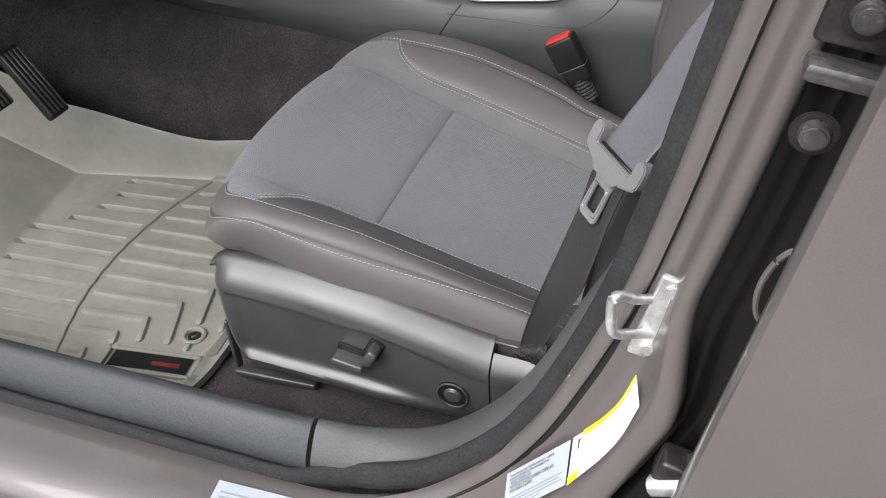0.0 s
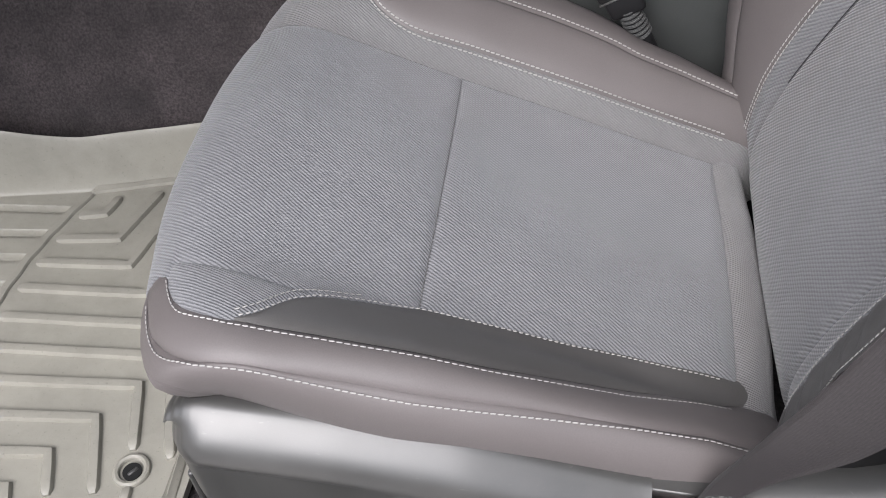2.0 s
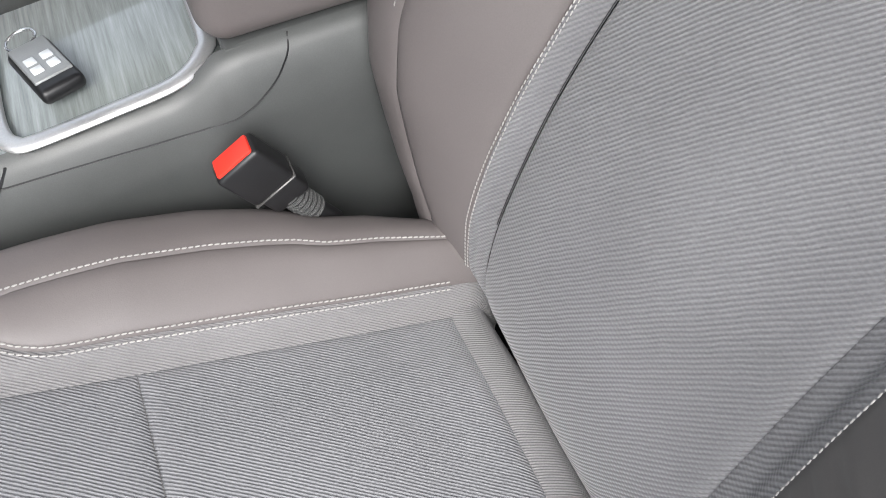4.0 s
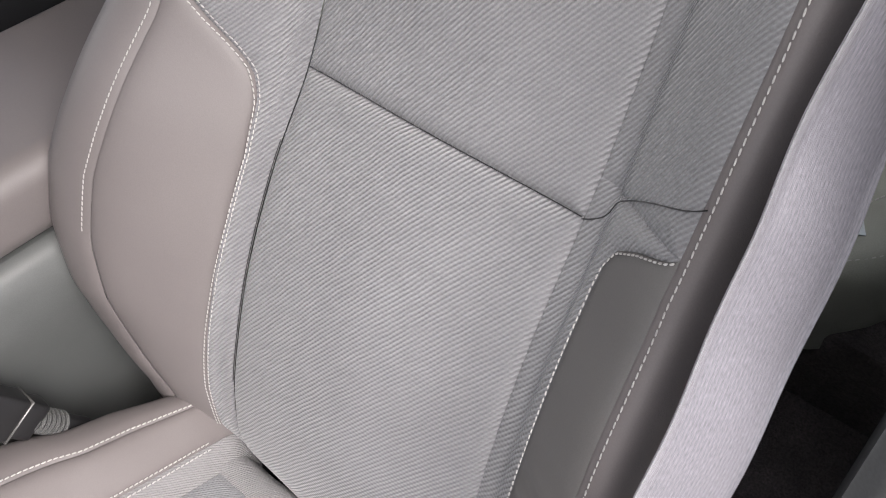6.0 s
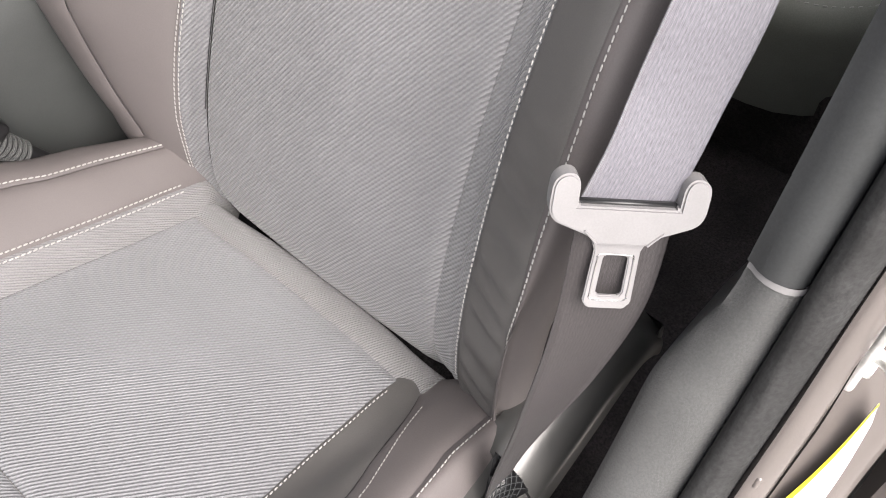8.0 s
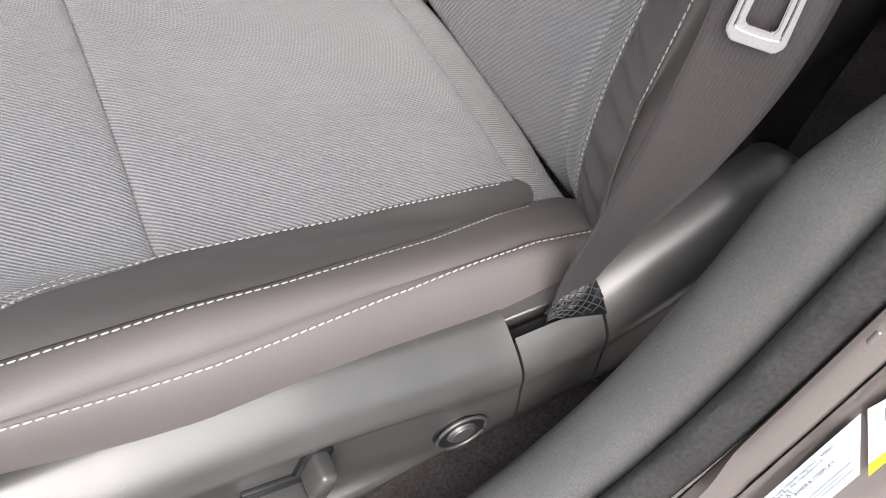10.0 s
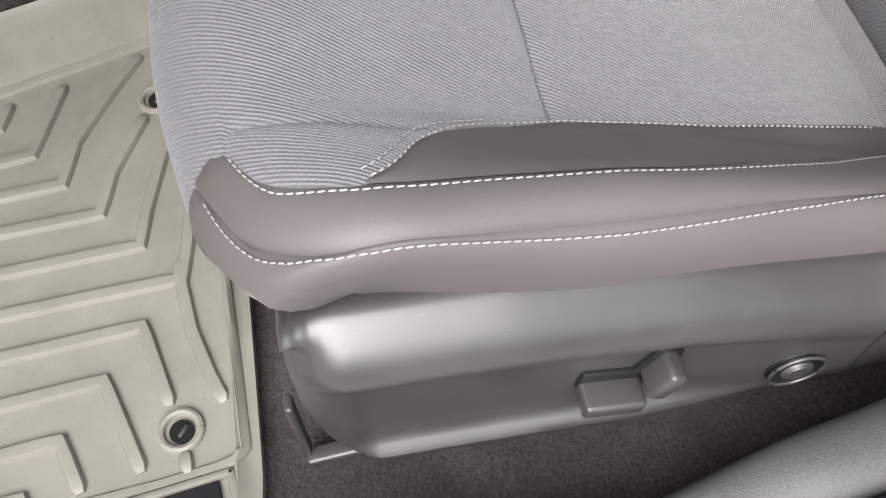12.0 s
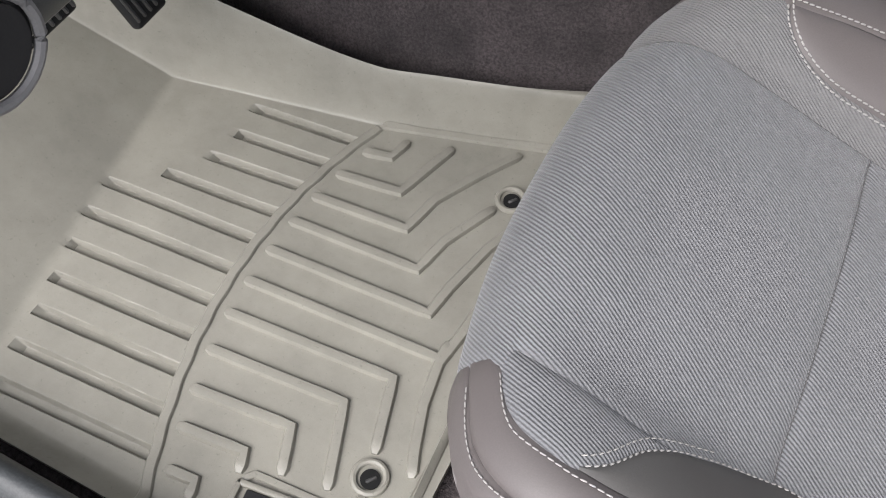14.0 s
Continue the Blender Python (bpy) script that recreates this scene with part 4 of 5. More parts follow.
# power switch: a flat rocker and an upright paddle
part("switch_recess", box((0.047, 0.005, 0.017), (0, 0, 0), 0.002, 2, pose(0.016, -0.2775, 0.114, 0, 12, 0)), M_BLACK, seat)
part("switch_recess", box((0.020, 0.005, 0.034), (0, 0, 0), 0.004, 2, pose(0.041, -0.2775, 0.126, 0, 26, 0)), M_BLACK, seat)
part("seat_switch", box((0.040, 0.026, 0.013), (0, 0, 0), 0.003, 3, pose(0.012, -0.2855, 0.108, 0, 10, 0)), M_TRIM, seat, "grey-black slide switch")
part("recline_switch", box((0.013, 0.026, 0.027), (0, 0, 0), 0.004, 3, pose(0.042, -0.2855, 0.127, 0, 28, 0)), M_TRIM, seat, "grey-black upright paddle switch")
KNOB = pose(0.14, -0.281, 0.088, 90, 0, 0)
knob = part("lumbar_switch", cyl(0.021, 0.019, 0.010, KNOB, 40, 0.002), M_BLACK, seat, "round black lumbar switch")
part("knob_ring", tube([(0.14 + 0.0185 * math.cos(a), -0.2865, 0.088 + 0.0185 * math.sin(a)) for a in np.linspace(0, 2 * math.pi, 24)], 0.0013, 8, 56), M_TRIM, knob, "satin grey ring")
part("knob_pad", cyl(0.012, 0.009, 0.004, KNOB @ pose(0, 0, 0.0055), 24, 0.001), M_TRIM, knob)
# rail at the floor in front of the trim
rail = part("rail_cover", box((0.12, 0.014, 0.010), (0, 0, 0), 0.0035, 3, pose(-0.129, -0.246, -0.005, 0, 0, 3)), M_TRIM, seat, "dark plastic seat rail cover")
part("rail_post", box((0.006, 0.014, 0.09), (-0.1865, -0.243, 0.04), 0.0028, 3), M_TRIM, rail)
part("seat_rail", box((0.54, 0.05, 0.035), (0.14, -0.20, -0.005), 0.004, 2), M_BLACK, seat)
part("seat_rail", box((0.62, 0.05, 0.035), (0.1, 0.19, -0.005), 0.004, 2), M_BLACK, seat)
part("seat_leg", box((0.05, 0.04, 0.09), (-0.07, -0.19, 0.04), 0.004, 2), M_BLACK, seat)
part("seat_leg", box((0.05, 0.04, 0.09), (-0.12, 0.19, 0.04), 0.004, 2), M_BLACK, seat)
passenger = copy_thing(seat, pose(0.0, 0.86, 0))
seat["label"] = "grey ribbed cloth driver seat with brown-grey leatherette bolsters"

# ---- buckle ----
buckle = thing("belt_buckle", "black seat belt buckle with red release button", "belt buckle")
BK = pose(0.146, 0.262, 0.258, 0, -30, 0)
part("buckle_body", box((0.046, 0.028, 0.050), (0, 0, 0), 0.005, 3, BK @ pose(0, 0, 0.010)), M_BLACK, buckle)
part("release_button", box((0.038, 0.021, 0.006), (0, 0, 0), 0.002, 2, BK @ pose(0, 0, 0.0345)), M_RED, buckle, "red release button")
part("buckle_rear", box((0.040, 0.025, 0.030), (0, 0, 0), 0.006, 3, BK @ pose(0.001, 0, -0.026)), M_BLACK, buckle)
part("buckle_collar", box((0.0465, 0.0285, 0.0022), (0, 0, 0), 0.0009, 1, BK @ pose(0, 0, -0.0145)), M_TRIM, buckle)
stalk = part("stalk", cyl(0.011, 0.011, 0.075, BK @ pose(0, 0, -0.065), 20), M_BLACK, buckle)
for k in range(7):
    a = BK @ pose(0, 0, -0.036 - 0.0058 * k)
    part("sleeve_ring", cyl(0.0135, 0.0135, 0.0034, a, 20, 0.001), M_PILLAR, stalk)

# ---- seat belt ----
belt = thing("seat_belt", "grey woven seat belt hanging with a pale latch plate", "seat belt")


def webbing(name, centre, sides, widths, parent, material, n=70, thick=0.0013, ripple=0.0):
    """A band through centre points whose width runs along the given side directions."""
    line, total = spline(centre, n)
    dirs, _ = spline(sides, n)
    verts, uvs, faces = [], [], []
    wide = lerp_table(np.linspace(0, 1, len(widths)), widths)
    for k in range(n):
        width = wide(k / (n - 1))
        s = dirs[k] / np.linalg.norm(dirs[k])
        t = line[min(k + 1, n - 1)] - line[max(k - 1, 0)]
        nn = np.cross(s, t)
        nn /= np.linalg.norm(nn)
        for face in (1, -1):
            for a in np.linspace(-0.5, 0.5, 9):
                cup = 0.0015 * math.cos(a * math.pi) + ripple * math.sin(total * k / (n - 1) * 57 + 1.2 + 1.6 * a) * smooth01(0, 12, k)
                verts.append(line[k] + s * width * a + nn * (thick / 2 * face + cup))
                uvs.append(((a + 0.5) * width, total * k / (n - 1)))
    for k in range(n - 1):
        for f in range(2):
            for i in range(8):
                q = k * 18 + f * 9 + i
                faces.append((q, q + 1, q + 19, q + 18) if f == 0 else (q + 1, q, q + 18, q + 19))
        for i, j in ((0, 9), (17, 8)):
            q = k * 18
            faces.append((q + i, q + j, q + 18 + j, q + 18 + i))
    return put(name, mesh_of(name, verts, faces, uvs), material, parent)


webbing("upper_webbing", [(0.304, -0.2765, 0.430), (0.327, -0.279, 0.476), (0.369, -0.277, 0.556), (0.413, -0.272, 0.628), (0.452, -0.268, 0.688), (0.53, -0.275, 0.83), (0.63, -0.31, 1.0)], [(0.68, -0.73, -0.05), (0.70, -0.71, -0.05), (0.74, -0.66, -0.08), (0.80, -0.58, -0.1), (0.85, -0.5, -0.1), (0.85, -0.5, -0.1), (0.85, -0.5, -0.1)], [0.05, 0.05], belt, M_BELT, n=140, ripple=0.0013)
# same band below the plate, coloured darker to stand for its shade
webbing("lower_webbing", [(0.300, -0.281, 0.428), (0.283, -0.286, 0.36), (0.261, -0.280, 0.28), (0.235, -0.268, 0.20), (0.219, -0.264, 0.135)], [(0.68, -0.73, -0.05), (0.64, -0.76, 0.0), (0.66, -0.72, 0.15), (0.84, -0.35, 0.2), (0.95, 0.1, 0.25)], [0.05, 0.05, 0.047, 0.034, 0.02], belt, M_BELT_SHADED)
# net pouch that gathers the band where it enters the slot
POUCH = [Vector(q) for q in ((0.204, -0.268, 0.160), (0.243, -0.251, 0.190), (0.247, -0.281, 0.157))]


def pouch(u, w, lift=0.0):
    """A sagging triangle of netting: u from the slot outwards, w across."""
    p = POUCH[0].lerp(POUCH[1].lerp(POUCH[2], w), 0.12 + 0.88 * u)
    crumple = 0.0045 * math.sin(math.pi * w) + 0.0022 * noise.noise((u * 5, w * 5, 2.0))
    return p + Vector((0.0, -0.5, 0.85)) * (crumple + lift)


def net_sheet():
    bm = bmesh.new()
    grid = [[bm.verts.new(pouch(i / 14, j / 10)) for j in range(11)] for i in range(15)]
    for i in range(14):
        for j in range(10):
            bm.faces.new((grid[i][j], grid[i + 1][j], grid[i + 1][j + 1], grid[i][j + 1]))
    bmesh.ops.solidify(bm, geom=list(bm.faces), thickness=0.0012)
    return bm


sleeve = part("belt_sleeve", net_sheet(), M_BLACK, belt, "black net sleeve")
for k in range(13):
    for turn in (1, -1):
        ends = [(q, min(1.0, max(0.0, (k - 3) / 6 + turn * (q - 0.5) * 0.9))) for q in np.linspace(0, 1, 9)]
        ends = [e for e in ends if 0.001 < e[1] < 0.999]
        if len(ends) > 2:
            part("net_thread", tube([tuple(pouch(u, w, 0.0008)) for u, w in ends], 0.00042, 5, 18), M_PILLAR_UP, sleeve)


def prism(loops, m, thick, bevel):
    """Flat outline, with an inner outline as a hole where two are given, thickened and rounded. Axes: x across, z along."""
    bm = bmesh.new()
    rings = [[bm.verts.new((x, -thick / 2, z)) for x, z in loop] for loop in loops]
    if len(rings) == 1:
        faces = [bm.faces.new(rings[0])]
    else:
        a, b = rings
        faces = [bm.faces.new((a[k], a[(k + 1) % len(a)], b[(k + 1) % len(a)], b[k])) for k in range(len(a))]
    made = bmesh.ops.extrude_face_region(bm, geom=faces)
    bmesh.ops.translate(bm, vec=(0, thick, 0), verts=[g for g in made["geom"] if isinstance(g, bmesh.types.BMVert)])
    bmesh.ops.recalc_face_normals(bm, faces=bm.faces)
    bmesh.ops.bevel(bm, geom=[e for e in bm.edges if len(e.link_faces) == 2 and e.calc_face_angle(0) > 0.6], offset=bevel, segments=2, affect="EDGES")
    bmesh.ops.transform(bm, matrix=m, verts=bm.verts)
    return bm


def tongue():
    """Latch plate in its own axes: x across, y out of the band, z down to the tip."""
    x_ax = Vector((0.68, -0.73, -0.07)).normalized()
    z_ax = Vector((-0.34, -0.17, -0.92)).normalized()
    y_ax = z_ax.cross(x_ax).normalized()
    x_ax = y_ax.cross(z_ax)
    m = Matrix.Translation((0.3025, -0.2785, 0.434)) @ Matrix((x_ax, y_ax, z_ax)).transposed().to_4x4()
    half = [(0.0265, -0.001), (0.0268, -0.012), (0.0285, -0.0168), (0.032, -0.019), (0.037, -0.0178), (0.0403, -0.0135), (0.041, -0.006), (0.0405, 0.003), (0.037, 0.0085), (0.028, 0.0125), (0.0185, 0.0165), (0.0145, 0.021)]
    half = [tuple(q) for q in spline(half, 34)[0]]
    outline = half + [(-x, z) for x, z in reversed(half)]
    plate = part("latch_plate", prism([outline], m, 0.012, 0.0012), M_GREYPLASTIC, belt, "pale grey plastic latch plate")
    part("belt_slot", box((0.053, 0.004, 0.004), (0, 0, 0), 0.001, 1, m @ pose(0, 0, -0.001)), M_BLACK, plate)
    outer = [(-0.016, 0.018), (0.016, 0.018), (0.0125, 0.027), (0.0135, 0.060), (0.010, 0.064), (-0.010, 0.064), (-0.0135, 0.060), (-0.0125, 0.027)]
    inner = [(-0.006, 0.030), (0.006, 0.030), (0.0068, 0.032), (0.0072, 0.053), (0.006, 0.0555), (-0.006, 0.0555), (-0.0072, 0.053), (-0.0068, 0.032)]
    part("latch_blade", prism([outer, inner], m, 0.0028, 0.0007), M_GREYPLASTIC, plate, "plastic-coated steel latch tongue")
    ring = [(0.0085, 0.029), (0.0098, 0.033), (0.0102, 0.053), (0.0085, 0.058), (-0.0085, 0.058), (-0.0102, 0.053), (-0.0098, 0.033), (-0.0085, 0.029), (0.0085, 0.029)]
    part("tongue_ring", tube([tuple(m @ Vector((x, 0.0012, z))) for x, z in ring], 0.0007, 6, 70), M_CHROME, plate, "bright steel rim")
    for side in (-1, 1):
        part("neck_rib", tube([tuple(m @ Vector((side * x, 0.0062, z))) for x, z in ((0.021, 0.0125), (0.017, 0.0165), (0.0135, 0.0205))], 0.0007, 6, 12), M_GREYPLASTIC, plate)


tongue()

# ---- centre console ----
console = thing("centre_console", "charcoal plastic centre console with chrome-framed dark veneer", "console")


CONSOLE_LOW = lerp_table([-0.95, -0.6, -0.27, -0.1, 0.0, 0.62], [0.29, 0.235, 0.172, 0.11, 0.0, -0.02])
CONSOLE_TOP = lerp_table([-0.95, -0.2, -0.06, 0.0, 0.10, 0.125, 0.145, 0.62], [0.36, 0.318, 0.304, 0.307, 0.315, 0.323, 0.341, 0.344])


def console_section(x):
    zl, zt = CONSOLE_LOW(x), CONSOLE_TOP(x)
    return [(0.346, zl), (0.334, zl + 0.006), (0.317, 0.5 * (zl + 0.28)), (0.303, zt - 0.068), (0.3045, zt - 0.052), (0.312, zt - 0.030), (0.319, zt - 0.014), (0.326, zt - 0.005), (0.334, zt - 0.001)]


def console_side():
    bm = bmesh.new()
    rows = [[bm.verts.new((x, y, z)) for y, z in console_section(x)] for x in np.linspace(-0.95, 0.62, 70)]
    for a, b in zip(rows[:-1], rows[1:]):
        for k in range(8):
            bm.faces.new((a[k], b[k], b[k + 1], a[k + 1]))
    return bm


def parting(line, r):
    """A dark joint laid into the console's side."""
    pts, _ = spline(line, 40)
    path = []
    for x, z in pts:
        sec = console_section(x)[1:]
        path.append((x, float(np.interp(z, [q[1] for q in sec], [q[0] for q in sec])) - 0.0002, z))
    part("parting_line", tube(path, r, 6, 80), M_BLACK, console)


part("console_side", console_side(), M_CONSOLE, console)
parting([(-0.066, 0.284), (0.03, 0.283), (0.115, 0.283), (0.155, 0.291), (0.183, 0.307), (0.201, 0.326), (0.207, 0.339)], 0.0009)
parting([(-0.045, 0.298), (-0.062, 0.276), (-0.09, 0.225), (-0.10, 0.17)], 0.0012)
part("veneer_panel", box((0.23, 0.205, 0.01), (0, 0, 0), 0.003, 2, pose(0.045, 0.434, 0.3005, 0, -4.5, 0)), M_WOOD, console, "dark brushed veneer panel")
part("chrome_frame", tube([(-0.046, 0.50, 0.303), (-0.046, 0.40, 0.304), (-0.042, 0.355, 0.306), (-0.032, 0.336, 0.308), (-0.016, 0.330, 0.309), (0.052, 0.331, 0.315), (0.098, 0.333, 0.319), (0.12, 0.341, 0.321), (0.136, 0.358, 0.323), (0.144, 0.385, 0.324), (0.146, 0.52, 0.324)], 0.0085, 14, 110, 0.5), M_SATIN, console, "satin chrome frame")
part("console_top", box((0.50, 0.22, 0.02), (0.402, 0.44, 0.330), 0.004, 2), M_CONSOLE, console)
part("console_far_side", box((1.5, 0.012, 0.36), (-0.16, 0.56, 0.17), 0.004, 2), M_CONSOLE, console)
armrest = part("armrest", box((0.378, 0.23, 0.085), (0.327, 0.4345, 0.387), 0.026, 8), M_LEATHER, console, "brown-grey leatherette armrest lid")
for off in (0.0, 0.009):
    y0 = 0.345
    line = [(0.1445 + off, y, 0.3915 + 0.024 * math.sin((y - y0) / 0.19 * math.pi) ** 0.4 + off * 1.6) for y in np.linspace(y0, y0 + 0.19, 40)]
    thread(armrest, line, [(-0.8, 0, 0.6)] * 40, length=0.004)
fob = thing("key_fob", "grey and black car key fob on the console", "key fob")
FB = pose(0.007, 0.405, 0.318, 0, -4, -72)
part("fob_body", box((0.082, 0.040, 0.015), (0, 0, 0), 0.006, 4, FB), M_BLACK, fob)
part("fob_face", box((0.064, 0.035, 0.004), (0, 0, 0), 0.0018, 3, FB @ pose(-0.006, 0, 0.0075)), M_SILVER, fob, "silver-grey button face")
for dx, dy in ((0.010, 0.007), (0.010, -0.008), (-0.006, 0.007), (-0.006, -0.008)):
    part("fob_button", box((0.011, 0.010, 0.003), (0, 0, 0), 0.0012, 2, FB @ pose(dx, dy, 0.0096)), M_PAPER, fob, "pale button")
part("key_ring", tube([tuple((FB @ pose(-0.052 + 0.014 * math.cos(a), 0.014 * math.sin(a), 0.006 + 0.002 * math.sin(a)))[k][3] for k in range(3)) for a in np.linspace(0, 2 * math.pi, 20)], 0.0013, 8, 48), M_CHROME, fob, "bright steel key ring")

# ---- dashboard and pedals ----
dash = thing("dashboard", "dark charcoal lower dashboard panel above the footwell", "dashboard")
part("knee_panel", box((0.10, 1.45, 0.34), (-0.605, 0.42, 0.66), 0.02, 3), M_CONSOLE, dash)
part("switch_panel", box((0.10, 0.24, 0.24), (-0.418, -0.235, 0.627), 0.02, 3), M_CONSOLE, dash)
part("dash_shelf", box((0.55, 1.45, 0.10), (-0.88, 0.42, 0.64), 0.02, 3), M_CONSOLE, dash)
part("dash_top", box((0.60, 1.45, 0.12), (-0.80, 0.42, 0.74), 0.03, 3), M_CONSOLE, dash)
dial = part("light_switch", cyl(0.0216, 0.0204, 0.012, pose(-0.364, -0.276, 0.535, 0, 90, 0), 36, 0.002), M_BLACK, dash, "round black light switch")
part("switch_ring", tube([(-0.3575, -0.276 + 0.0222 * math.cos(a), 0.535 + 0.0222 * math.sin(a)) for a in np.linspace(0, 2 * math.pi, 24)], 0.0024, 8, 56), M_GREYPLASTIC, dial, "satin grey ring")
for k in range(4):
    part("trim_bar", box((0.003, 0.0042, 0.027), (0, 0, 0), 0.0006, 1, pose(-0.3655, -0.2255 + 0.012 * k, 0.538, 20, 0, 0)), M_CHROME, dash, "bright chrome bar")


def pedal(name, label, at, size, tilt):
    ob = thing(name, label, "pedal")
    m = Matrix.Translation(at) @ pose(0, 0, 0, 0, tilt, 0)
    pad = part("pad", box(size, (0, 0, 0), 0.005, 3, m), M_RUBBER, ob)
    n = max(3, int(size[1] / 0.009))
    for k in range(n):
        y = (k + 0.5) / n * size[1] - size[1] / 2
        part("tread", box((0.004, 0.004, size[2] * 0.9), (0, 0, 0), 0.0012, 1, m @ pose(size[0] / 2, y, 0)), M_TRIM, pad)
    part("arm", box((0.012, 0.014, 0.25), (0, 0, 0), 0.003, 2, m @ pose(-0.02, 0, size[2] / 2 + 0.1)), M_BLACK, ob)
    return ob


pedal("accelerator_pedal", "black ribbed accelerator pedal above the mat", (-0.70, 0.055, 0.21), (0.014, 0.045, 0.13), -32)
pedal("brake_pedal", "black ribbed brake pedal above the mat", (-0.70, -0.045, 0.235), (0.014, 0.075, 0.06), -32)

# ---- rear bench ----
bench = thing("rear_bench", "green-grey leatherette rear bench with stitched edge", "rear seat")
BENCH_EDGE = [(0.795, 1.10), (0.795, 0.5), (0.795, 0.0), (0.795, -0.13), (0.806, -0.205), (0.845, -0.255), (0.90, -0.287), (0.98, -0.315), (1.10, -0.33), (1.335, -0.335)]


def bench_cushion():
    bm = bmesh.new()
    line = [tuple(q) for q in spline(BENCH_EDGE, 60)[0]] + [(1.335, 1.10)]
    face = bm.faces.new([bm.verts.new((x, y, 0.08)) for x, y in line])
    made = bmesh.ops.extrude_face_region(bm, geom=[face])
    top = [g for g in made["geom"] if isinstance(g, bmesh.types.BMVert)]
    bmesh.ops.translate(bm, vec=(0, 0, 0.14), verts=top)
    rim = [e for e in bm.edges if all(v in top for v in e.verts)]
    bmesh.ops.bevel(bm, geom=rim, offset=0.035, segments=6, affect="EDGES", profile=0.5)
    return bm


def bench_seam(inset, z):
    """The bench's outline moved inwards."""
    line = spline(BENCH_EDGE, 220)[0][20:]
    d = np.gradient(line, axis=0)
    d /= np.linalg.norm(d, axis=1)[:, None]
    return [(x - ty * inset, y + tx * inset, z) for (x, y), (tx, ty) in zip(line, d)]


part("bench_cushion", bench_cushion(), M_BENCH, bench)
part("bench_base", box((0.50, 1.5, 0.18), (1.08, 0.35, 0.02), 0.01, 2), M_CARPET, bench)
part("bench_back", box((0.16, 1.5, 0.62), (0, 0, 0), 0.05, 5, pose(1.45, 0.35, 0.52, 0, 18, 0)), M_BENCH, bench)
thread(bench, bench_seam(0.018, 0.2145), [(-0.4, 0, 0.9)] * 200, 0.006, 0.003, 0.0011)
thread(bench, bench_seam(0.085, 0.2205), [(0, 0, 1)] * 200, 0.006, 0.003, 0.0011)
part("bench_tag", box((0.030, 0.034, 0.0015), (0, 0, 0), 0.0005, 1, pose(0.885, -0.205, 0.2212, 0, 0, 30)), M_PAPER_GREY, bench, "small pale fabric tag")

# ---- rear door, hinge, striker, labels ----
door = thing("rear_door", "brown metallic closed rear car door", "car door")


def door_skin():
    bm = bmesh.new()
    zs = np.linspace(-0.12, 0.78, 36)
    rows = []
    for z in zs:
        x0 = 0.347 + 0.16 * z + 0.02 * smooth01(0.3, -0.1, z)
        bulge = -0.03 * math.sin(min(1, max(0, (z + 0.12) / 0.9)) * math.pi)
        sec = [(x0 + 0.035, -0.455), (x0 + 0.012, -0.47), (x0 + 0.004, -0.50), (x0, -0.525), (x0 + 0.003, -0.533), (x0 + 0.012, -0.537), (x0 + 0.2, -0.548 + bulge), (x0 + 0.6, -0.55 + bulge * 1.2), (x0 + 1.2, -0.54 + bulge)]
        rows.append([bm.verts.new((x, y, z)) for x, y in sec])
    for a, b in zip(rows[:-1], rows[1:]):
        for k in range(8):
            bm.faces.new((a[k], b[k], b[k + 1], a[k + 1]))
    return bm


part("door_skin", door_skin(), M_PAINT, door)
part("inner_panel", box((1.15, 0.03, 0.86), (1.02, -0.405, 0.28), 0.01, 2), M_CONSOLE, door, "dark inner door panel")
part("door_edge_rubber", tube([(0.385 + 0.16 * z, -0.462, z) for z in np.linspace(-0.1, 0.76, 12)], 0.009, 8, 60), M_RUBBER, door)


def hinge(z, x):
    plate = part("door_hinge", box((0.06, 0.008, 0.07), (0, 0, 0), 0.003, 2, pose(x + 0.022, -0.452, z + 0.085, 0, 9, 0)), M_HINGE_SHADED, door, "painted steel hinge, darkened in colour for the shaded door gap")
    part("hinge_arm", box((0.07, 0.022, 0.012), (0, 0, 0), 0.004, 2, pose(x + 0.02, -0.464, z + 0.04, 0, 9, 0)), M_BAR, plate)
    part("hinge_knuckle", cyl(0.008, 0.008, 0.03, pose(x + 0.048, -0.478, z + 0.045, 0, 9, 0), 18, 0.001), M_ZINC, plate)
    for dx, dz in ((0.0, 0.0), (0.012, 0.072), (0.035, 0.1)):
        part("bolt", cyl(0.011, 0.008, 0.010, pose(x + dx, -0.459, z + dz, 90, 0, 0), 18, 0.0015), M_BAR, plate)
        part("washer", cyl(0.014, 0.014, 0.003, pose(x + dx, -0.4565, z + dz, 90, 0, 0), 24, 0.001), M_HINGE_SHADED, plate)


hinge(0.583, 0.436)
arm = part("door_hinge", box((0.05, 0.028, 0.03), (0, 0, 0), 0.006, 3, pose(0.405, -0.462, 0.268, 0, 14, 0)), M_HINGE_SHADED, door, "painted steel hinge, darkened in colour for the shaded door gap")
part("hinge_knuckle", cyl(0.009, 0.009, 0.034, pose(0.394, -0.474, 0.262, 0, 68, 0), 18, 0.002), M_ZINC, arm)
part("bolt", cyl(0.010, 0.008, 0.010, pose(0.408, -0.474, 0.292, 90, 0, 0), 18, 0.0015), M_HINGE_SHADED, arm)
part("cable_grommet", tube([(0.440 + 0.013 * math.cos(a) + 0.16 * 0.028 * math.sin(a), -0.458, 0.468 + 0.032 * math.sin(a)) for a in np.linspace(0, 2 * math.pi, 24)], 0.0024, 8, 60), M_PAINT, door)

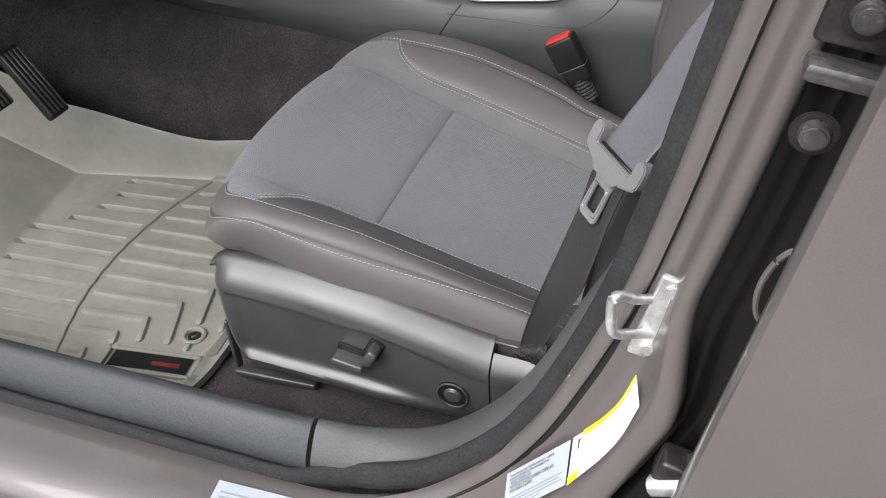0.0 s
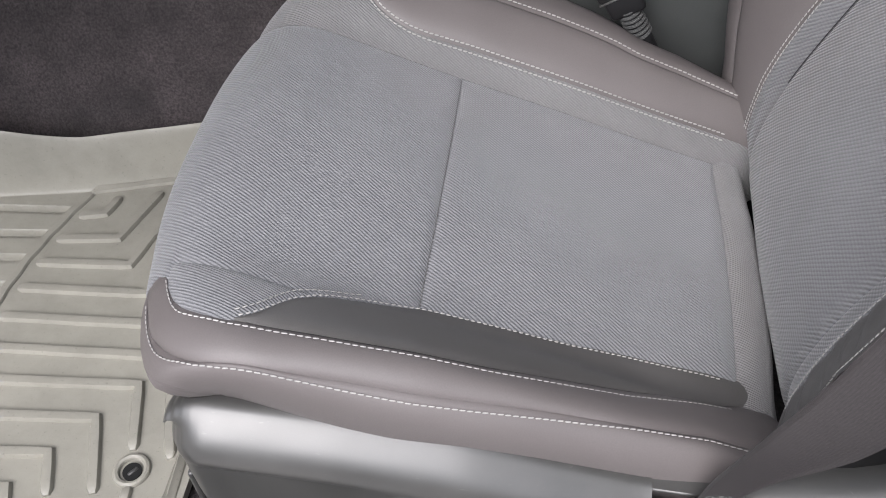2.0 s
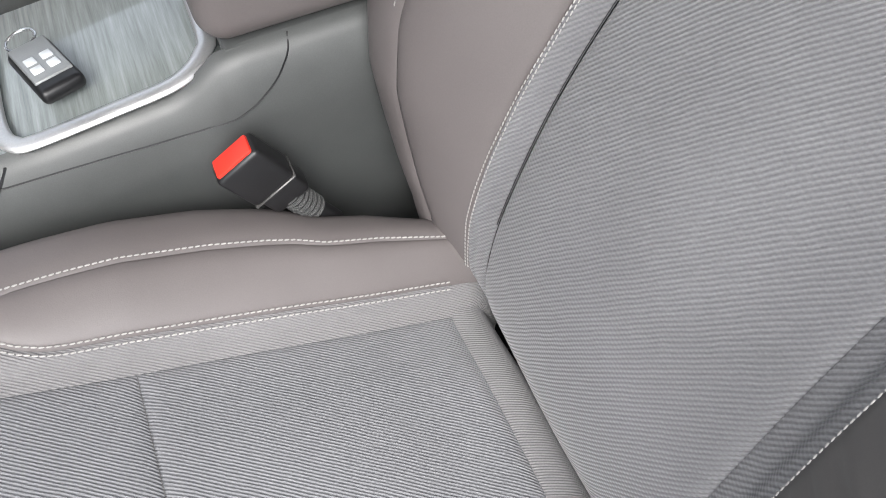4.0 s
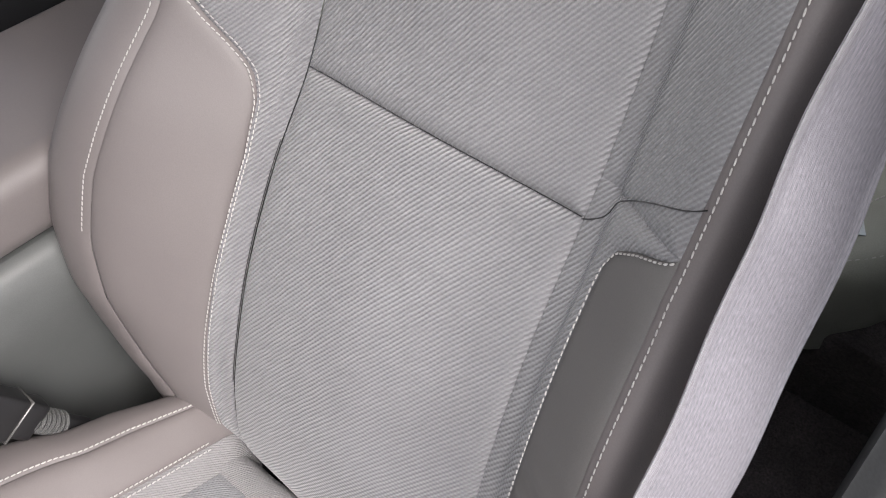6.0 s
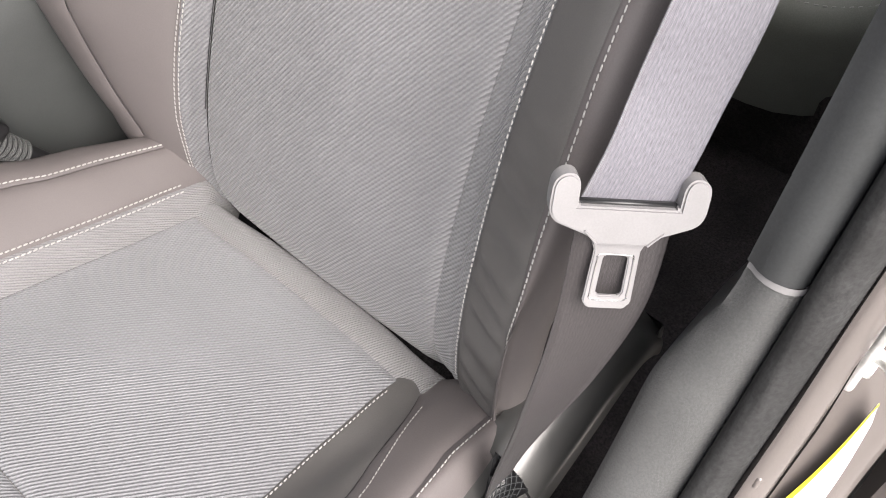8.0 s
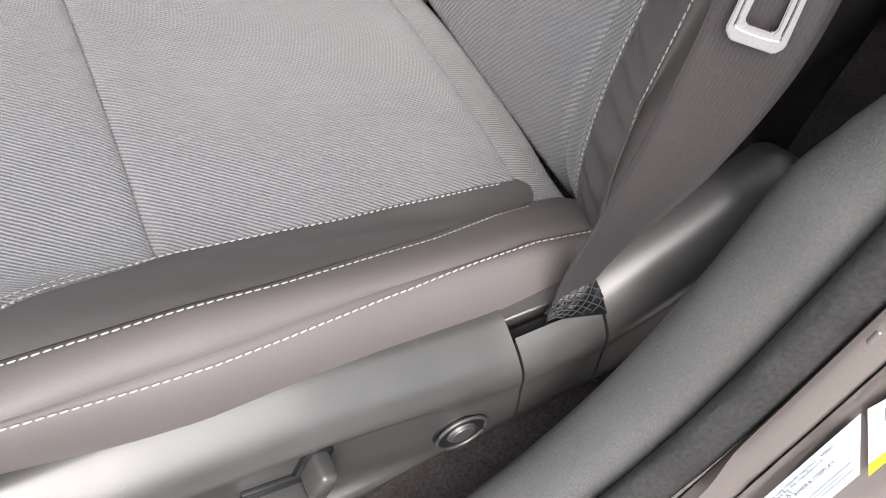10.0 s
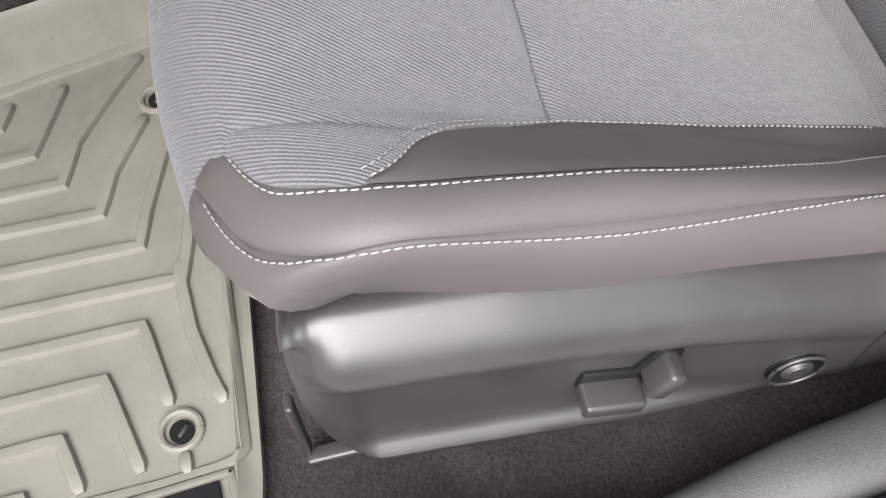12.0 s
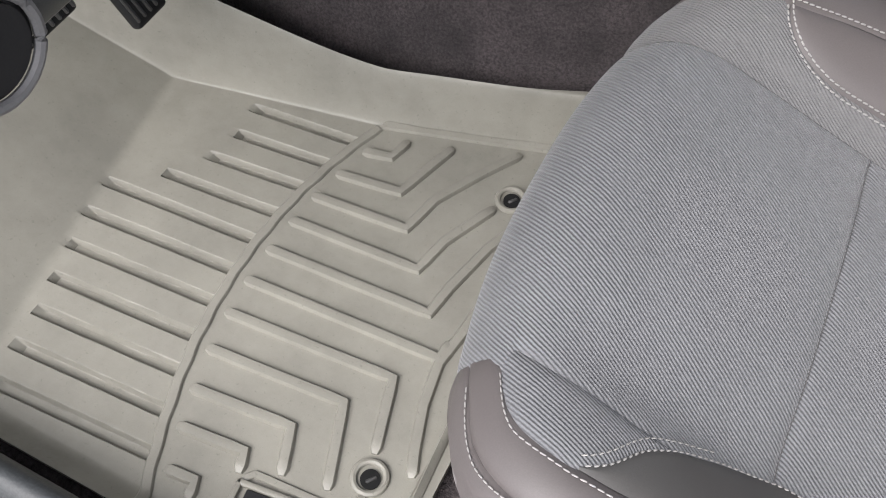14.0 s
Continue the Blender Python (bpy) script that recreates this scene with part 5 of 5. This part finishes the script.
emboss = part("flange_emboss", box((0.034, 0.004, 0.010), (0, 0, 0), 0.0018, 3, pose(0.309, -0.4035, 0.279, 0, 20, 0)), M_PAINT, None)
tagged(emboss, "small pressed ridge in the painted pillar flange", "emboss", kind="structure")
striker = thing("door_striker", "bright zinc-plated steel door striker loop", "striker")
plate = part("striker_plate", box((0.026, 0.007, 0.088), (0, 0, 0), 0.003, 3, pose(0.3645, -0.413, 0.381, 0, 13, 0)), M_ZINC, striker)
part("striker_loop", tube([(0.358, -0.410, 0.398), (0.346, -0.424, 0.406), (0.336, -0.436, 0.417), (0.331, -0.440, 0.417), (0.330, -0.440, 0.408), (0.3315, -0.440, 0.388), (0.335, -0.438, 0.380), (0.347, -0.428, 0.374), (0.362, -0.410, 0.362)], 0.0043, 10, 60), M_ZINC, striker)
for dx, dz in ((0.008, 0.033), (-0.006, -0.030)):
    part("striker_screw", cyl(0.0075, 0.0065, 0.005, pose(0.3645 + dx, -0.4175, 0.381 + dz, 90, 0, 0), 6, 0.0008), M_ZINC, plate)



SILL_NOTE = pose(-0.042, -0.4535, 0.0268, 8.5, 0, 2)
sill_label = tagged(part("sill_label", box((0.104, 0.034, 0.0008), (0, 0, 0), 0.0, 1, SILL_NOTE), M_PAPER_GREY, None, smooth=False), "pale printed sticker on the painted door sill", "label")
for k in range(3):
    part("text_bar", box((0.088 - 0.012 * k, 0.0022, 0.0006), (0, 0, 0), 0.0, 1, SILL_NOTE @ pose(-0.006 * k, 0.004 - 0.006 * k, 0.0007)), M_GREYINK, sill_label, smooth=False)


def strip(name, top_edge, drop, lo, hi, material, parent=None, lift=0.0, label="", n=24):
    """A sticker hung from a smooth edge line: from share lo to share hi of the way down, lift above the paint."""
    line, _ = spline(top_edge, n)
    rows = []
    for k in range(n):
        q = k / (n - 1)
        d = Vector(drop[0]).lerp(Vector(drop[1]), q)
        a = Vector(line[k])
        out = Vector((line[min(k + 1, n - 1)] - line[max(k - 1, 0)])).cross(d).normalized()
        out = out if out.y < 0 else -out
        rows.append([a + d * (lo + (hi - lo) * i / 4) + out * (0.0026 + lift) for i in range(5)])
    verts = [v for row in rows for v in row]
    faces = [(5 * k + i, 5 * k + i + 1, 5 * k + i + 6, 5 * k + i + 5) for k in range(n - 1) for i in range(4)]
    ob = put(name, mesh_of(name, verts, faces), material, parent)
    return tagged(ob, label, "label") if parent is None else ob


TYRE = [(0.3075, -0.4175, 0.2245), (0.317, -0.420, 0.240), (0.333, -0.425, 0.269), (0.346, -0.428, 0.299), (0.355, -0.429, 0.334)]
TDROP = ((0.001, -0.022, -0.040), (0.006, -0.005, -0.030))
tyre_label = strip("tyre_label", TYRE, TDROP, 0, 1, M_PAPER, None, 0.0, "white tyre pressure sticker with yellow edges on the pillar foot")
strip("yellow_band", TYRE[1:], (TDROP[0], TDROP[1]), -0.02, 0.10, M_YELLOW, tyre_label, 0.0006)
strip("yellow_band", TYRE[:4], TDROP, 0.84, 1.02, M_YELLOW, tyre_label, 0.0006)
strip("printed_icon", [(0.3135, -0.419, 0.2340), (0.3145, -0.4193, 0.2360), (0.3155, -0.4196, 0.2375)], TDROP, 0.12, 0.34, M_INK, tyre_label, 0.0006)
NA, NB = Vector((0.247, -0.4235, 0.157)), Vector((0.3045, -0.4165, 0.2205))
NDROP = Vector((0.001, -0.020, -0.040))
# white sticker coloured grey to imitate how dim it looks at a slant
notice = strip("notice_label", [tuple(NA.lerp(NB, q)) for q in (0, 0.5, 1)], (NDROP, NDROP), 0, 1, M_PAPER_GREY, None, 0.0, "white printed mercury notice sticker on the sill corner, dimmed in its colour")


def words(text, along, down, size, parent):
    """One printed line on the notice: along and down as shares of its width and height."""
    cu = bpy.data.curves.new("line", "FONT")
    cu.body, cu.size = text, size
    tmp = bpy.data.objects.new("line", cu)
    me = bpy.data.meshes.new_from_object(tmp)
    bpy.data.objects.remove(tmp)
    ax = (NB - NA).normalized()
    up = -(NDROP - ax * NDROP.dot(ax)).normalized()
    out = ax.cross(up)
    at = NA + (NB - NA) * along + NDROP * down + out * 0.0034
    me.transform(Matrix.Translation(at) @ Matrix((ax, up, out)).transposed().to_4x4())
    return put("printed_line", me, M_INK, parent)


words("This vehicle may include mercury - added", 0.07, 0.14, 0.0036, notice)
words("devices installed by the manufacturer:", 0.07, 0.22, 0.0036, notice)
words("\u00b7 VIDEO DISPLAY", 0.07, 0.33, 0.0042, notice)
words("\u00b7 NAVIGATION/CAMERA DISPLAY", 0.07, 0.43, 0.0042, notice)
words("\u00b7 HID HEADLAMPS", 0.07, 0.53, 0.0042, notice)
for k in range(4):
    a, b = NA.lerp(NB, 0.07), NA.lerp(NB, (0.93, 0.88, 0.95, 0.6)[k])
    strip("text_bar", [tuple(a.lerp(b, q)) for q in (0, 0.5, 1)], (NDROP, NDROP), 0.64 + 0.08 * k, 0.672 + 0.08 * k, M_GREYINK, notice, 0.0006, n=4)
